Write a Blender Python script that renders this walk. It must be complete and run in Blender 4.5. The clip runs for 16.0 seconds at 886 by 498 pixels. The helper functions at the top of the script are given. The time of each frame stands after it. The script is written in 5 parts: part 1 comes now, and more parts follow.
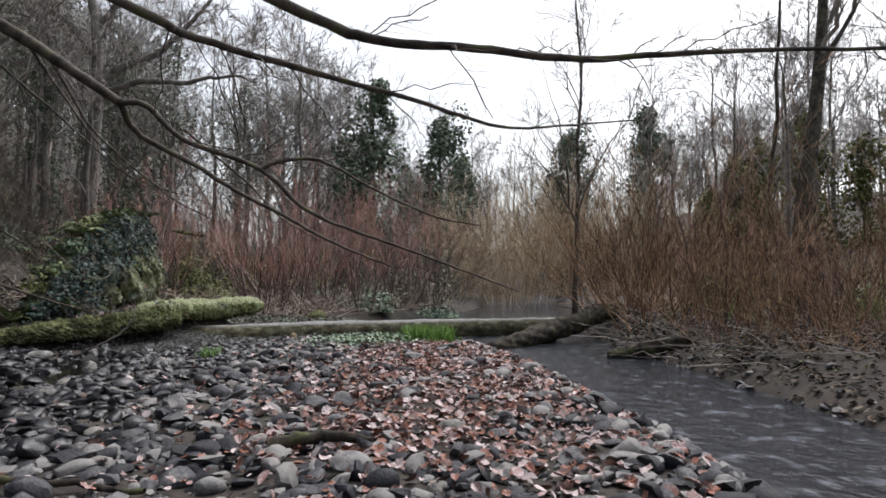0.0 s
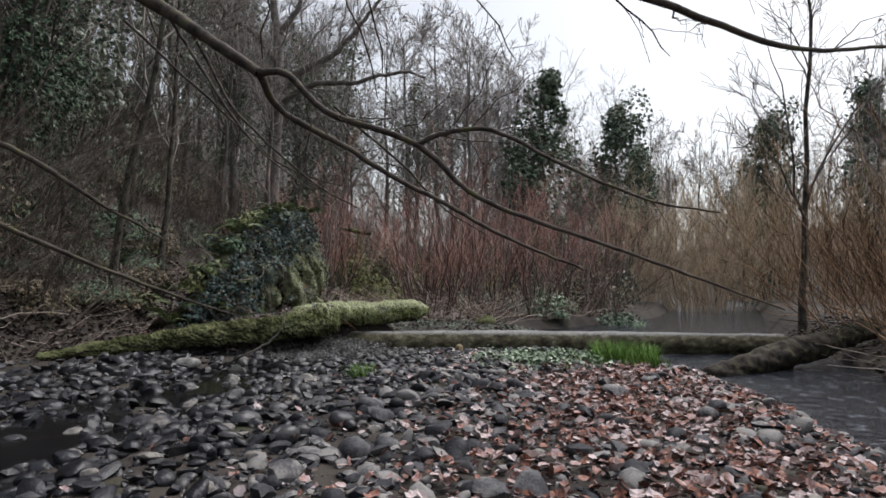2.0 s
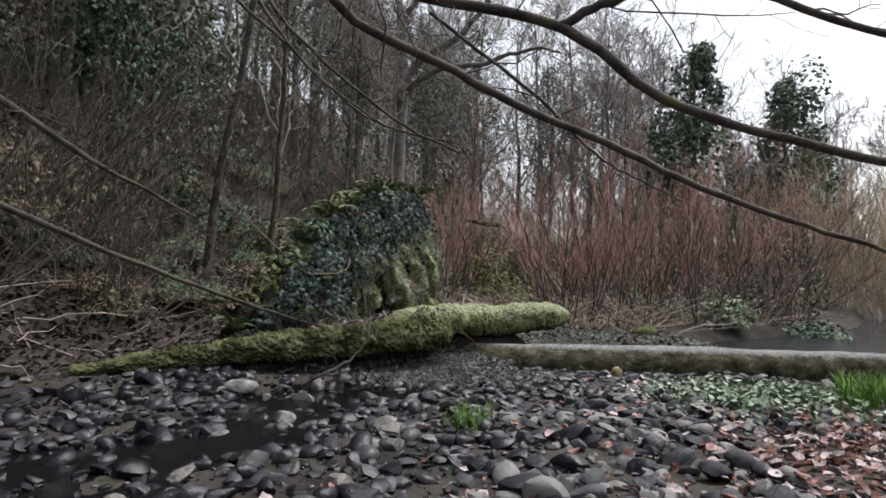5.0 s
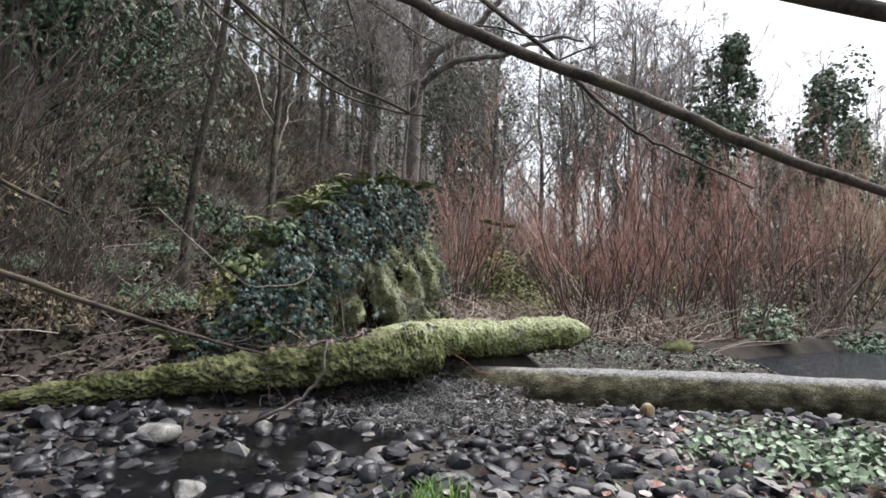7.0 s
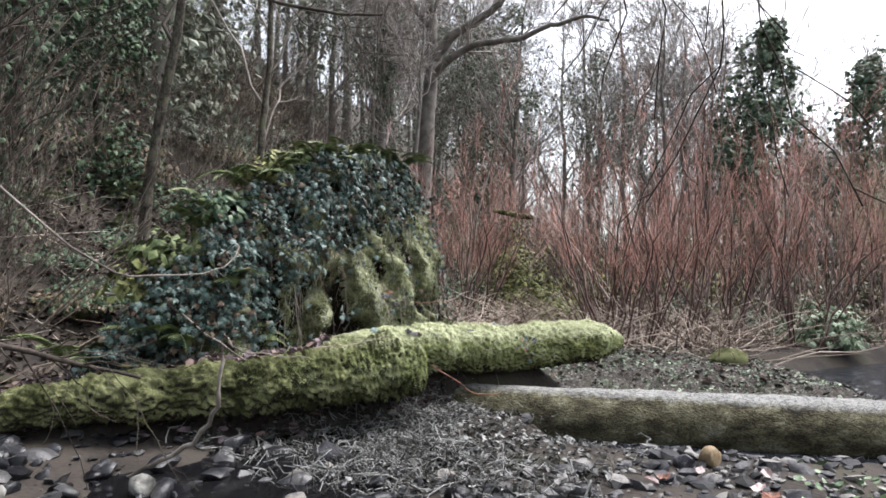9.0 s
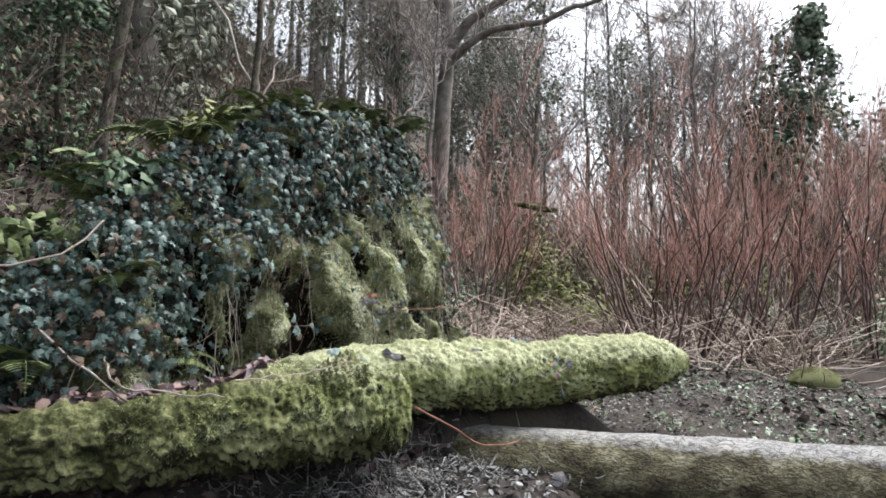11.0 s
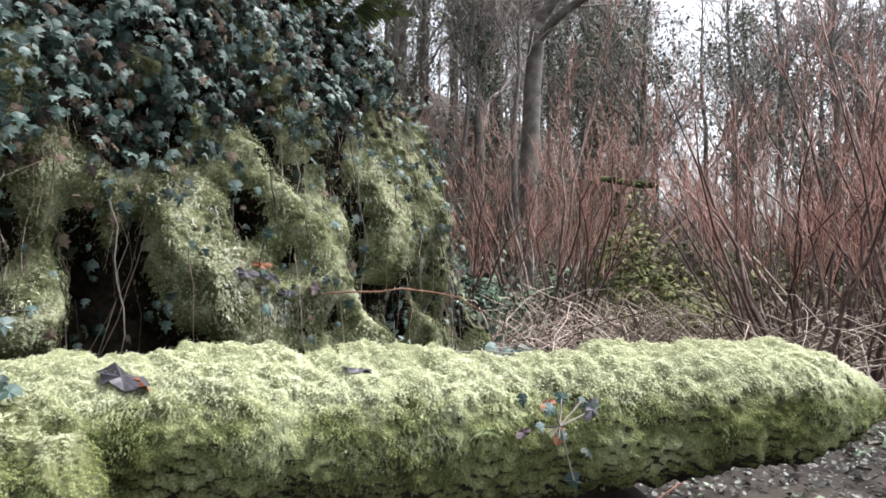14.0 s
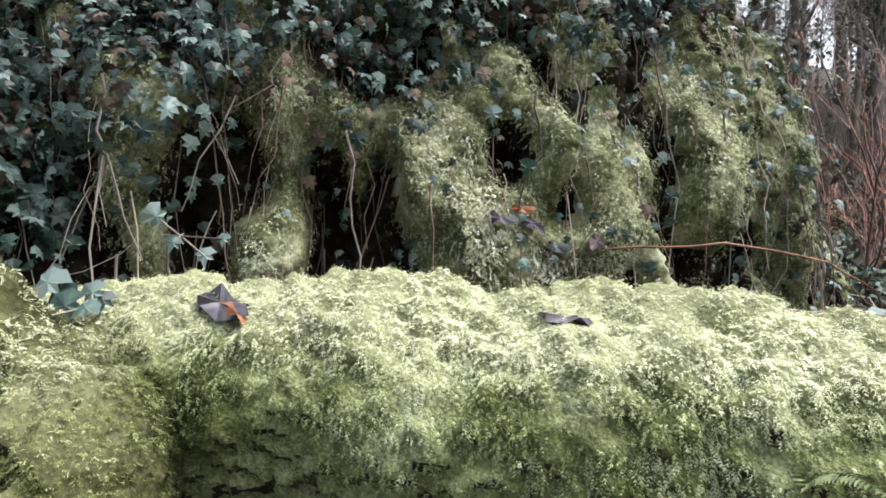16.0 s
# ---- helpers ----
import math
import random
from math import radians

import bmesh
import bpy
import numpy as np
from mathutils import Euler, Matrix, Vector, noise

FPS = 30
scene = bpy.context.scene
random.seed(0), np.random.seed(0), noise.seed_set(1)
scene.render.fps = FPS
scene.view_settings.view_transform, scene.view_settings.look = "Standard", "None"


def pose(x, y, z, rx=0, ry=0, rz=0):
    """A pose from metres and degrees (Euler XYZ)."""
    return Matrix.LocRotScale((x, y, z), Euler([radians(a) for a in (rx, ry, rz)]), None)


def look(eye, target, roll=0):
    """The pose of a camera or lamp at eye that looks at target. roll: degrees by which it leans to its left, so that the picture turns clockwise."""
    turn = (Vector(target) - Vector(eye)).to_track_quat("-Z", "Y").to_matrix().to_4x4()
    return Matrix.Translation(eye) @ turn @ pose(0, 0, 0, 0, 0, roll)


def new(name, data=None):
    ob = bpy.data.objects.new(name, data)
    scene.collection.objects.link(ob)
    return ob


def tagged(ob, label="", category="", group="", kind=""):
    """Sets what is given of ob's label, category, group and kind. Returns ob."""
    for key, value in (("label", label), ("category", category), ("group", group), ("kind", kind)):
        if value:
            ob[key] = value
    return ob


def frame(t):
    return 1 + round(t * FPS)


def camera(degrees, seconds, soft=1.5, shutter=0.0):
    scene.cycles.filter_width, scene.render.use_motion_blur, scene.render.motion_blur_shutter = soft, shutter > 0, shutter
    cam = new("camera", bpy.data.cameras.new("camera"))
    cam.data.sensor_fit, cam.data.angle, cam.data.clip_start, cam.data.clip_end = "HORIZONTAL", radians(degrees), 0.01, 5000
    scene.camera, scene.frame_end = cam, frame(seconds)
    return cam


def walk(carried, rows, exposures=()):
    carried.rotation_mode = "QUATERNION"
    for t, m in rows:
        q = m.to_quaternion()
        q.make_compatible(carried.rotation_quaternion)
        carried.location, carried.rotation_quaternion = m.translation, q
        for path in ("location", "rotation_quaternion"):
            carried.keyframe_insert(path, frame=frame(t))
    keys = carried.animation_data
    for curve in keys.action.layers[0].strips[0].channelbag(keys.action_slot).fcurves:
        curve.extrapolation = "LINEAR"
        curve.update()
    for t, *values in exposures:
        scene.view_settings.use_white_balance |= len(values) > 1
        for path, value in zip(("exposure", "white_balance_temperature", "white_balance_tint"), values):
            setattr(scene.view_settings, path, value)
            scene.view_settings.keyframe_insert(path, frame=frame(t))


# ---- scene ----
cam = camera(70.7, 16.0, soft=1.7)
METRES, EYE, TILT, LEAN, TURN = 13.5, 1.08, 3.2, 0.0, 0.0
ROWS = [
    (0.0, 0.0, 0.0, 0.0, 0.0, 0.0, -0.0),
    (0.5, -0.0016, 0.0363, 0.0007, 4.17, 0.01, -0.03),
    (1.0, -0.0072, 0.0777, 0.0027, 7.54, -0.02, -0.03),
    (1.5, -0.0165, 0.1194, 0.0, 11.28, -0.07, 0.03),
    (2.0, -0.0329, 0.1516, -0.0014, 15.23, -0.1, -0.06),
    (2.5, -0.0467, 0.1817, -0.0009, 17.07, -0.13, -0.12),
    (3.0, -0.0521, 0.2133, -0.0054, 19.32, -0.13, 0.01),
    (3.5, -0.063, 0.2401, -0.0126, 24.04, -0.1, 0.08),
    (4.0, -0.0811, 0.2803, -0.017, 27.08, -0.09, 0.2),
    (6.5, -0.1156, 0.4316, -0.0117, 27.67, -0.0, 0.34),
    (7.0, -0.1268, 0.4608, -0.0132, 29.62, 0.04, 0.23),
    (7.5, -0.135, 0.4899, -0.0125, 30.18, 0.07, 0.21),
    (8.0, -0.1405, 0.5213, -0.013, 30.56, 0.08, 0.27),
    (8.5, -0.1537, 0.5528, -0.0193, 31.08, 0.1, 0.19),
    (9.0, -0.1704, 0.5868, -0.0257, 31.7, 0.12, 0.19),
    (11.5, -0.2379, 0.7316, -0.0361, 33.84, 0.39, 0.24),
    (12.0, -0.2479, 0.7652, -0.0417, 34.12, 0.47, 0.22),
    (12.5, -0.2565, 0.7938, -0.0468, 34.64, 0.52, 0.39),
    (13.0, -0.2621, 0.8225, -0.0485, 35.17, 0.57, 0.47),
    (13.5, -0.2653, 0.8572, -0.0545, 38.81, 0.74, 0.72),
    (14.0, -0.2778, 0.8782, -0.0576, 43.67, 0.88, 0.72),
    (14.5, -0.2882, 0.8914, -0.0579, 48.57, 0.92, 0.5),
    (15.0, -0.2958, 0.9066, -0.0652, 57.67, 1.15, 0.54),
    (15.5, -0.3074, 0.9177, -0.0701, 68.99, 1.39, 0.41),
    (16.0, -0.3152, 0.9279, -0.0742, 75.41, 1.58, 0.4),
]
EXPO = [(0.0, 1.0), (2.0, 0.75), (3.5, 0.62), (4.2, 0.75), (6.5, 1.44), (9.0, 1.74), (12.5, 1.8), (16.0, 1.75)]
walk(cam, [(t, pose(0, 0, EYE, TILT, LEAN, TURN) @ pose(METRES * x, METRES * y, METRES * z, 90 + pitch, roll, yaw)) for t, x, y, z, yaw, pitch, roll in ROWS], EXPO)

# ---- light: a white overcast sky and a weak wide sun ----
world = bpy.data.worlds.new("overcast_sky")
scene.world = world
world.use_nodes = True
wn, wl = world.node_tree.nodes, world.node_tree.links
sky = wn.new("ShaderNodeTexSky")
sky.sky_type, sky.sun_disc = "NISHITA", False
sky.sun_elevation, sky.sun_rotation = radians(60), radians(36)
sky.air_density, sky.dust_density, sky.ozone_density = 1.0, 4.0, 1.0
pale = wn.new("ShaderNodeHueSaturation")
pale.inputs["Saturation"].default_value = 0.36
wl.new(sky.outputs["Color"], pale.inputs["Color"])
wl.new(pale.outputs["Color"], wn["Background"].inputs["Color"])
wn["Background"].inputs["Strength"].default_value = 0.115
sun = new("sun", bpy.data.lights.new("sun", "SUN"))
sun.data.energy, sun.data.angle, sun.data.color = 1.5, radians(36), (1.0, 0.965, 0.99)
sun.matrix_world = look((5, 8, 24), (0, 0, 0))

# ---- materials ----
def material(name, colours, scale=8.0, rough=0.8, bump=0.3, fine=60.0, spread=0.0, island=False, obrand=False, spec=0.2, metal=0.0, detail=6.0, stretch=None):
    """A rough natural surface: colours blended by two noises, optional shift per piece, and bump."""
    m = bpy.data.materials.new(name)
    m.use_nodes = True
    n, l = m.node_tree.nodes, m.node_tree.links
    b = n["Principled BSDF"]
    co = n.new("ShaderNodeTexCoord")
    a = n.new("ShaderNodeTexNoise")
    a.inputs["Scale"].default_value, a.inputs["Detail"].default_value = scale, detail
    f = n.new("ShaderNodeTexNoise")
    f.inputs["Scale"].default_value, f.inputs["Detail"].default_value = fine, 4.0
    where = co.outputs["Object"]
    if stretch:
        mp = n.new("ShaderNodeMapping")
        mp.inputs["Scale"].default_value = stretch
        l.new(where, mp.inputs["Vector"])
        where = mp.outputs["Vector"]
    for t in (a, f):
        l.new(where, t.inputs["Vector"])
    add = n.new("ShaderNodeMath")
    add.operation = "MULTIPLY_ADD"
    add.inputs[1].default_value = 0.45
    l.new(f.outputs["Fac"], add.inputs[0])
    l.new(a.outputs["Fac"], add.inputs[2])
    drive = add.outputs[0]
    sub = n.new("ShaderNodeMath")
    sub.operation = "SUBTRACT"
    sub.inputs[1].default_value = 0.22
    l.new(drive, sub.inputs[0])
    drive = sub.outputs[0]
    if island or obrand:
        if island:
            src = n.new("ShaderNodeNewGeometry").outputs["Random Per Island"]
        else:
            src = n.new("ShaderNodeObjectInfo").outputs["Random"]
        mix = n.new("ShaderNodeMath")
        mix.operation = "MULTIPLY_ADD"
        mix.inputs[1].default_value = spread
        l.new(src, mix.inputs[0])
        l.new(drive, mix.inputs[2])
        off = n.new("ShaderNodeMath")
        off.operation = "SUBTRACT"
        off.inputs[1].default_value = spread * 0.5
        l.new(mix.outputs[0], off.inputs[0])
        drive = off.outputs[0]
    ramp = n.new("ShaderNodeValToRGB")
    el = ramp.color_ramp.elements
    while len(el) < len(colours):
        el.new(0.5)
    for i, c in enumerate(colours):
        el[i].position = 0.28 + 0.44 * i / max(1, len(colours) - 1)
        el[i].color = (*c, 1)
    l.new(drive, ramp.inputs["Fac"])
    l.new(ramp.outputs["Color"], b.inputs["Base Color"])
    b.inputs["Roughness"].default_value = rough
    b.inputs["Specular IOR Level"].default_value = spec
    b.inputs["Metallic"].default_value = metal
    if bump:
        bp = n.new("ShaderNodeBump")
        bp.inputs["Strength"].default_value, bp.inputs["Distance"].default_value = bump, 0.02
        l.new(sub.outputs[0], bp.inputs["Height"])
        l.new(bp.outputs["Normal"], b.inputs["Normal"])
    return m


M_EARTH = material("wet_earth", [(0.014, 0.012, 0.011), (0.028, 0.024, 0.021), (0.05, 0.042, 0.036), (0.035, 0.037, 0.02)], 1.3, 0.85, 0.8, 30)
M_STONE = material("river_stone", [(0.016, 0.017, 0.021), (0.042, 0.043, 0.049), (0.085, 0.084, 0.088), (0.19, 0.183, 0.175)], 7, 0.62, 0.6, 60, 0.75, island=True, spec=0.22)
M_STONE_P = material("river_stone_piece", [(0.018, 0.019, 0.024), (0.045, 0.046, 0.051), (0.088, 0.086, 0.088), (0.19, 0.178, 0.16)], 2.5, 0.62, 0.6, 9, 0.75, obrand=True, spec=0.22)
M_LITTER = material("fallen_leaf", [(0.08, 0.048, 0.042), (0.26, 0.105, 0.064), (0.24, 0.145, 0.13), (0.32, 0.23, 0.22), (0.46, 0.39, 0.385)], 14, 0.55, 0.2, 90, 0.6, island=True)
M_BROWN_LITTER = material("brown_litter", [(0.015, 0.011, 0.009), (0.038, 0.028, 0.023), (0.078, 0.061, 0.052), (0.15, 0.125, 0.113)], 14, 0.8, 0.2, 90, 0.85, island=True)
M_GREYLOG = material("weathered_log", [(0.012, 0.010, 0.006), (0.045, 0.04, 0.022), (0.10, 0.094, 0.056), (0.19, 0.185, 0.135)], 9, 0.85, 1.0, 75, stretch=(0.55, 1.0, 1.0), detail=10.0)
M_DARKLOG = material("rotten_log", [(0.008, 0.007, 0.006), (0.02, 0.016, 0.013), (0.045, 0.038, 0.028), (0.06, 0.07, 0.025)], 7, 0.85, 1.0, 40)
# bed darker than the sprigs: shade between them put into the colour
M_MOSSBASE = material("moss_bed", [(0.034, 0.039, 0.014), (0.09, 0.104, 0.04), (0.175, 0.195, 0.09), (0.30, 0.325, 0.195)], 5, 0.95, 1.0, 140, spec=0.05)
M_MOSS = material("moss_sprig", [(0.035, 0.042, 0.012), (0.122, 0.145, 0.046), (0.265, 0.305, 0.135), (0.49, 0.54, 0.34)], 4.5, 0.85, 0, 70, 0.2, island=True, spec=0.08)
M_PLATEMOSS = material("hanging_moss", [(0.035, 0.042, 0.018), (0.15, 0.172, 0.08), (0.36, 0.395, 0.24), (0.62, 0.66, 0.50)], 4, 0.9, 0, 40, 0.35, island=True, spec=0.08)
M_FROSTLITMOSS = material("frost_lit_moss", [(0.16, 0.175, 0.085), (0.42, 0.44, 0.27), (0.72, 0.73, 0.57), (0.85, 0.86, 0.76)], 5, 0.9, 0, 50, 0.4, island=True, spec=0.08)
# bare earth, blackened so the hollows' shade is already in its colour
M_ROOTEARTH = material("shaded_root_earth", [(0.005, 0.004, 0.003), (0.011, 0.009, 0.007), (0.022, 0.018, 0.013), (0.04, 0.033, 0.024)], 4, 0.95, 1.0, 30, spec=0.03)
# palest ivy tone paints sky glints into the leaf colour
M_IVY = material("ivy_leaf", [(0.015, 0.03, 0.025), (0.034, 0.064, 0.055), (0.058, 0.102, 0.09), (0.135, 0.185, 0.17)], 6, 0.42, 0.1, 50, 0.8, island=True, spec=0.26)
M_FERN = material("fern_frond", [(0.045, 0.065, 0.028), (0.09, 0.12, 0.052), (0.17, 0.205, 0.09)], 5, 0.5, 0.1, 50, 0.7, island=True)
M_GRASS = material("grass_blade", [(0.05, 0.11, 0.015), (0.10, 0.21, 0.03), (0.17, 0.29, 0.06)], 5, 0.5, 0, 50, 0.6, island=True)
M_HERB = material("grey_green_herb", [(0.07, 0.11, 0.06), (0.16, 0.22, 0.14), (0.30, 0.37, 0.27)], 5, 0.5, 0.1, 50, 0.6, island=True)
M_BARK = material("bark", [(0.03, 0.026, 0.021), (0.065, 0.058, 0.047), (0.12, 0.108, 0.09), (0.10, 0.112, 0.06)], 5, 0.9, 0.8, 25)
M_TWIG = material("grey_twig", [(0.065, 0.056, 0.048), (0.16, 0.142, 0.125), (0.32, 0.29, 0.26)], 2, 0.85, 0.0, 20, 0.6, island=True)
M_NEARBARK = material("mossy_branch_bark", [(0.02, 0.016, 0.014), (0.045, 0.037, 0.032), (0.085, 0.07, 0.058), (0.08, 0.085, 0.03)], 6, 0.8, 0.6, 60)
M_RED = material("red_stem", [(0.034, 0.025, 0.022), (0.082, 0.058, 0.05), (0.185, 0.137, 0.12), (0.41, 0.35, 0.315)], 0.7, 0.65, 0.0, 10, 0.9, island=True)
M_ORANGE = material("orange_stem", [(0.032, 0.019, 0.013), (0.098, 0.055, 0.033), (0.235, 0.137, 0.082), (0.38, 0.26, 0.16)], 0.7, 0.65, 0.0, 10, 1.0, island=True)
M_TAN = material("tan_stem", [(0.32, 0.25, 0.165), (0.48, 0.385, 0.275), (0.6, 0.5, 0.38)], 0.7, 0.7, 0.0, 10, 0.6, island=True)
M_CANE = material("dead_cane", [(0.10, 0.075, 0.058), (0.25, 0.20, 0.165), (0.50, 0.43, 0.37)], 0.7, 0.75, 0.0, 10, 0.8, island=True)
M_DARKIVY = material("tree_ivy", [(0.026, 0.05, 0.034), (0.062, 0.105, 0.066), (0.12, 0.175, 0.105)], 2, 0.45, 0.0, 20, 0.7, island=True)
M_DARKSTEM = material("dark_red_stem", [(0.03, 0.018, 0.017), (0.06, 0.037, 0.034), (0.11, 0.072, 0.064), (0.30, 0.24, 0.21)], 0.7, 0.6, 0.0, 10, 0.9, island=True)
M_REDTWIG = material("red_twig", [(0.25, 0.125, 0.10), (0.42, 0.225, 0.185), (0.55, 0.35, 0.30)], 0.7, 0.65, 0.0, 10, 0.7, island=True)
M_SLATE = material("slate_dead_leaf", [(0.02, 0.018, 0.022), (0.06, 0.057, 0.068), (0.16, 0.155, 0.17)], 22, 0.6, 0.3, 60)
M_LOWMOSS = material("dull_moss", [(0.008, 0.010, 0.005), (0.024, 0.028, 0.012), (0.058, 0.064, 0.028), (0.14, 0.148, 0.075)], 5, 0.9, 0.8, 60, 0.4, island=True, spec=0.05)
M_PLATEBED = material("plate_moss_bed", [(0.033, 0.037, 0.017), (0.095, 0.105, 0.052), (0.215, 0.23, 0.13), (0.40, 0.41, 0.29)], 6, 0.95, 1.0, 60, spec=0.08)
# far twigs paled: the valley's haze is put into their colour
M_FARTWIG = material("hazed_far_twig", [(0.16, 0.145, 0.135), (0.27, 0.245, 0.23), (0.38, 0.345, 0.325)], 2, 0.85, 0.0, 20, 0.6, island=True)
M_BOULDER = material("lichened_rock", [(0.05, 0.05, 0.045), (0.12, 0.12, 0.11), (0.22, 0.215, 0.20), (0.36, 0.36, 0.33)], 6, 0.7, 0.8, 40)
# next three tones are lightened by haze painted into the colour
M_FARIVY = material("hazed_tree_ivy", [(0.055, 0.085, 0.06), (0.11, 0.155, 0.105), (0.20, 0.25, 0.175)], 1.2, 0.55, 0.0, 20, 0.6, island=True)
M_FARBARK = material("hazed_far_bark", [(0.09, 0.082, 0.075), (0.16, 0.147, 0.135), (0.24, 0.222, 0.205)], 3, 0.9, 0.4, 25)
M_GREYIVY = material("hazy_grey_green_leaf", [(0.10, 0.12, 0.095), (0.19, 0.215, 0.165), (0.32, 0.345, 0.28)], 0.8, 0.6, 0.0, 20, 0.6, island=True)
M_SLOPELEAF = material("olive_brown_undergrowth", [(0.05, 0.043, 0.028), (0.10, 0.094, 0.05), (0.165, 0.145, 0.085), (0.22, 0.175, 0.13)], 1.5, 0.7, 0.0, 20, 0.8, island=True)
M_OCHRE = material("ochre_stone", [(0.13, 0.095, 0.055), (0.22, 0.165, 0.10), (0.30, 0.24, 0.165)], 7, 0.6, 0.5, 50)
M_BRUSH = material("slope_brush", [(0.045, 0.036, 0.03), (0.10, 0.082, 0.069), (0.20, 0.168, 0.145)], 0.8, 0.85, 0.0, 10, 0.8, island=True)
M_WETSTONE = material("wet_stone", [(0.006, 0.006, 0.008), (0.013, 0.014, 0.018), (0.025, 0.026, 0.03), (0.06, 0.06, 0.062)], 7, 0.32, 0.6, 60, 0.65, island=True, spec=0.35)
M_REDCANE = material("russet_cane", [(0.10, 0.045, 0.03), (0.20, 0.10, 0.07), (0.30, 0.17, 0.125)], 6, 0.5, 0.0, 20)
M_FROSTMUD = material("frosted_mud", [(0.025, 0.024, 0.022), (0.075, 0.075, 0.07), (0.25, 0.255, 0.25)], 14, 0.8, 0.3, 60, 0.7, island=True)
M_SHORE = material("frosted_shore", [(0.05, 0.052, 0.047), (0.13, 0.135, 0.12), (0.27, 0.28, 0.26)], 14, 0.8, 0.3, 60, 0.6, island=True)
M_BANKLITTER = material("bank_litter", [(0.014, 0.011, 0.008), (0.036, 0.026, 0.019), (0.07, 0.053, 0.039), (0.13, 0.10, 0.076)], 14, 0.8, 0.2, 90, 0.85, island=True)
M_DRIFT = material("drifted_leaf", [(0.05, 0.036, 0.04), (0.11, 0.083, 0.09), (0.19, 0.155, 0.17), (0.21, 0.15, 0.13)], 9, 0.6, 0.2, 60, 0.9, island=True)
M_RUSSET = material("russet_leaf", [(0.10, 0.036, 0.02), (0.19, 0.075, 0.037), (0.29, 0.14, 0.075)], 20, 0.5, 0.2, 90)
M_OLIVE = material("olive_foliage", [(0.07, 0.08, 0.03), (0.14, 0.155, 0.055), (0.23, 0.24, 0.10)], 2, 0.6, 0.0, 20, 0.7, island=True)


def water_material(name, ripple, rough, deep, foam_glint_tone):
    m = bpy.data.materials.new(name)
    m.use_nodes = True
    n, l = m.node_tree.nodes, m.node_tree.links
    b = n["Principled BSDF"]
    co = n.new("ShaderNodeTexCoord")
    mp = n.new("ShaderNodeMapping")
    mp.inputs["Scale"].default_value = (1.0, 0.75, 1.0)
    l.new(co.outputs["Object"], mp.inputs["Vector"])
    w = n.new("ShaderNodeTexNoise")
    w.inputs["Scale"].default_value, w.inputs["Detail"].default_value = 8.0, 8.0
    l.new(mp.outputs["Vector"], w.inputs["Vector"])
    bp = n.new("ShaderNodeBump")
    bp.inputs["Strength"].default_value, bp.inputs["Distance"].default_value = ripple, 0.05
    l.new(w.outputs["Fac"], bp.inputs["Height"])
    l.new(bp.outputs["Normal"], b.inputs["Normal"])
    # paler flecks of froth, and ripple highlights painted into the water
    foam_glint = n.new("ShaderNodeTexNoise")
    foam_glint.inputs["Scale"].default_value, foam_glint.inputs["Detail"].default_value = 5.0, 9.0
    l.new(mp.outputs["Vector"], foam_glint.inputs["Vector"])
    ramp = n.new("ShaderNodeValToRGB")
    ramp.color_ramp.elements[0].position, ramp.color_ramp.elements[0].color = 0.55, deep
    ramp.color_ramp.elements[1].position, ramp.color_ramp.elements[1].color = 0.72, foam_glint_tone
    l.new(foam_glint.outputs["Fac"], ramp.inputs["Fac"])
    l.new(ramp.outputs["Color"], b.inputs["Base Color"])
    b.inputs["Roughness"].default_value = rough
    b.inputs["Specular IOR Level"].default_value = 0.2
    b.inputs["IOR"].default_value = 1.33
    return m


def frost_toplight(m, level, soft, colour, grain):
    """Weather bleaching, frosting and painted top light, ragged-edged, for a trunk lying level."""
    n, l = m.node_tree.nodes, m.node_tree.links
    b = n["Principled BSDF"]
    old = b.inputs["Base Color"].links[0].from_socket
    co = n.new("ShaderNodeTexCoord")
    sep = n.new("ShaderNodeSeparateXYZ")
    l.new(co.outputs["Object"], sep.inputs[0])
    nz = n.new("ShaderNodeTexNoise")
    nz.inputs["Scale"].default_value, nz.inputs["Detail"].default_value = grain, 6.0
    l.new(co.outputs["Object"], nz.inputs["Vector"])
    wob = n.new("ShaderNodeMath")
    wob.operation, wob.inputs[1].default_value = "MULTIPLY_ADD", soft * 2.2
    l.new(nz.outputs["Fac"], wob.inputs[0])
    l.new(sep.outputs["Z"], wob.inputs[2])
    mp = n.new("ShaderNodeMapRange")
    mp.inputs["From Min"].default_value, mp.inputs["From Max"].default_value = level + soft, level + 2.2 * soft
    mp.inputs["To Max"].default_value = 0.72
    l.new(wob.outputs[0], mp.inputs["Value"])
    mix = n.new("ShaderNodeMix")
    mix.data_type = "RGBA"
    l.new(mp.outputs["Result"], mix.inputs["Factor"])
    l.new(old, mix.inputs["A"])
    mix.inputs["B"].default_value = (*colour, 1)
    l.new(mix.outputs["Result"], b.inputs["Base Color"])


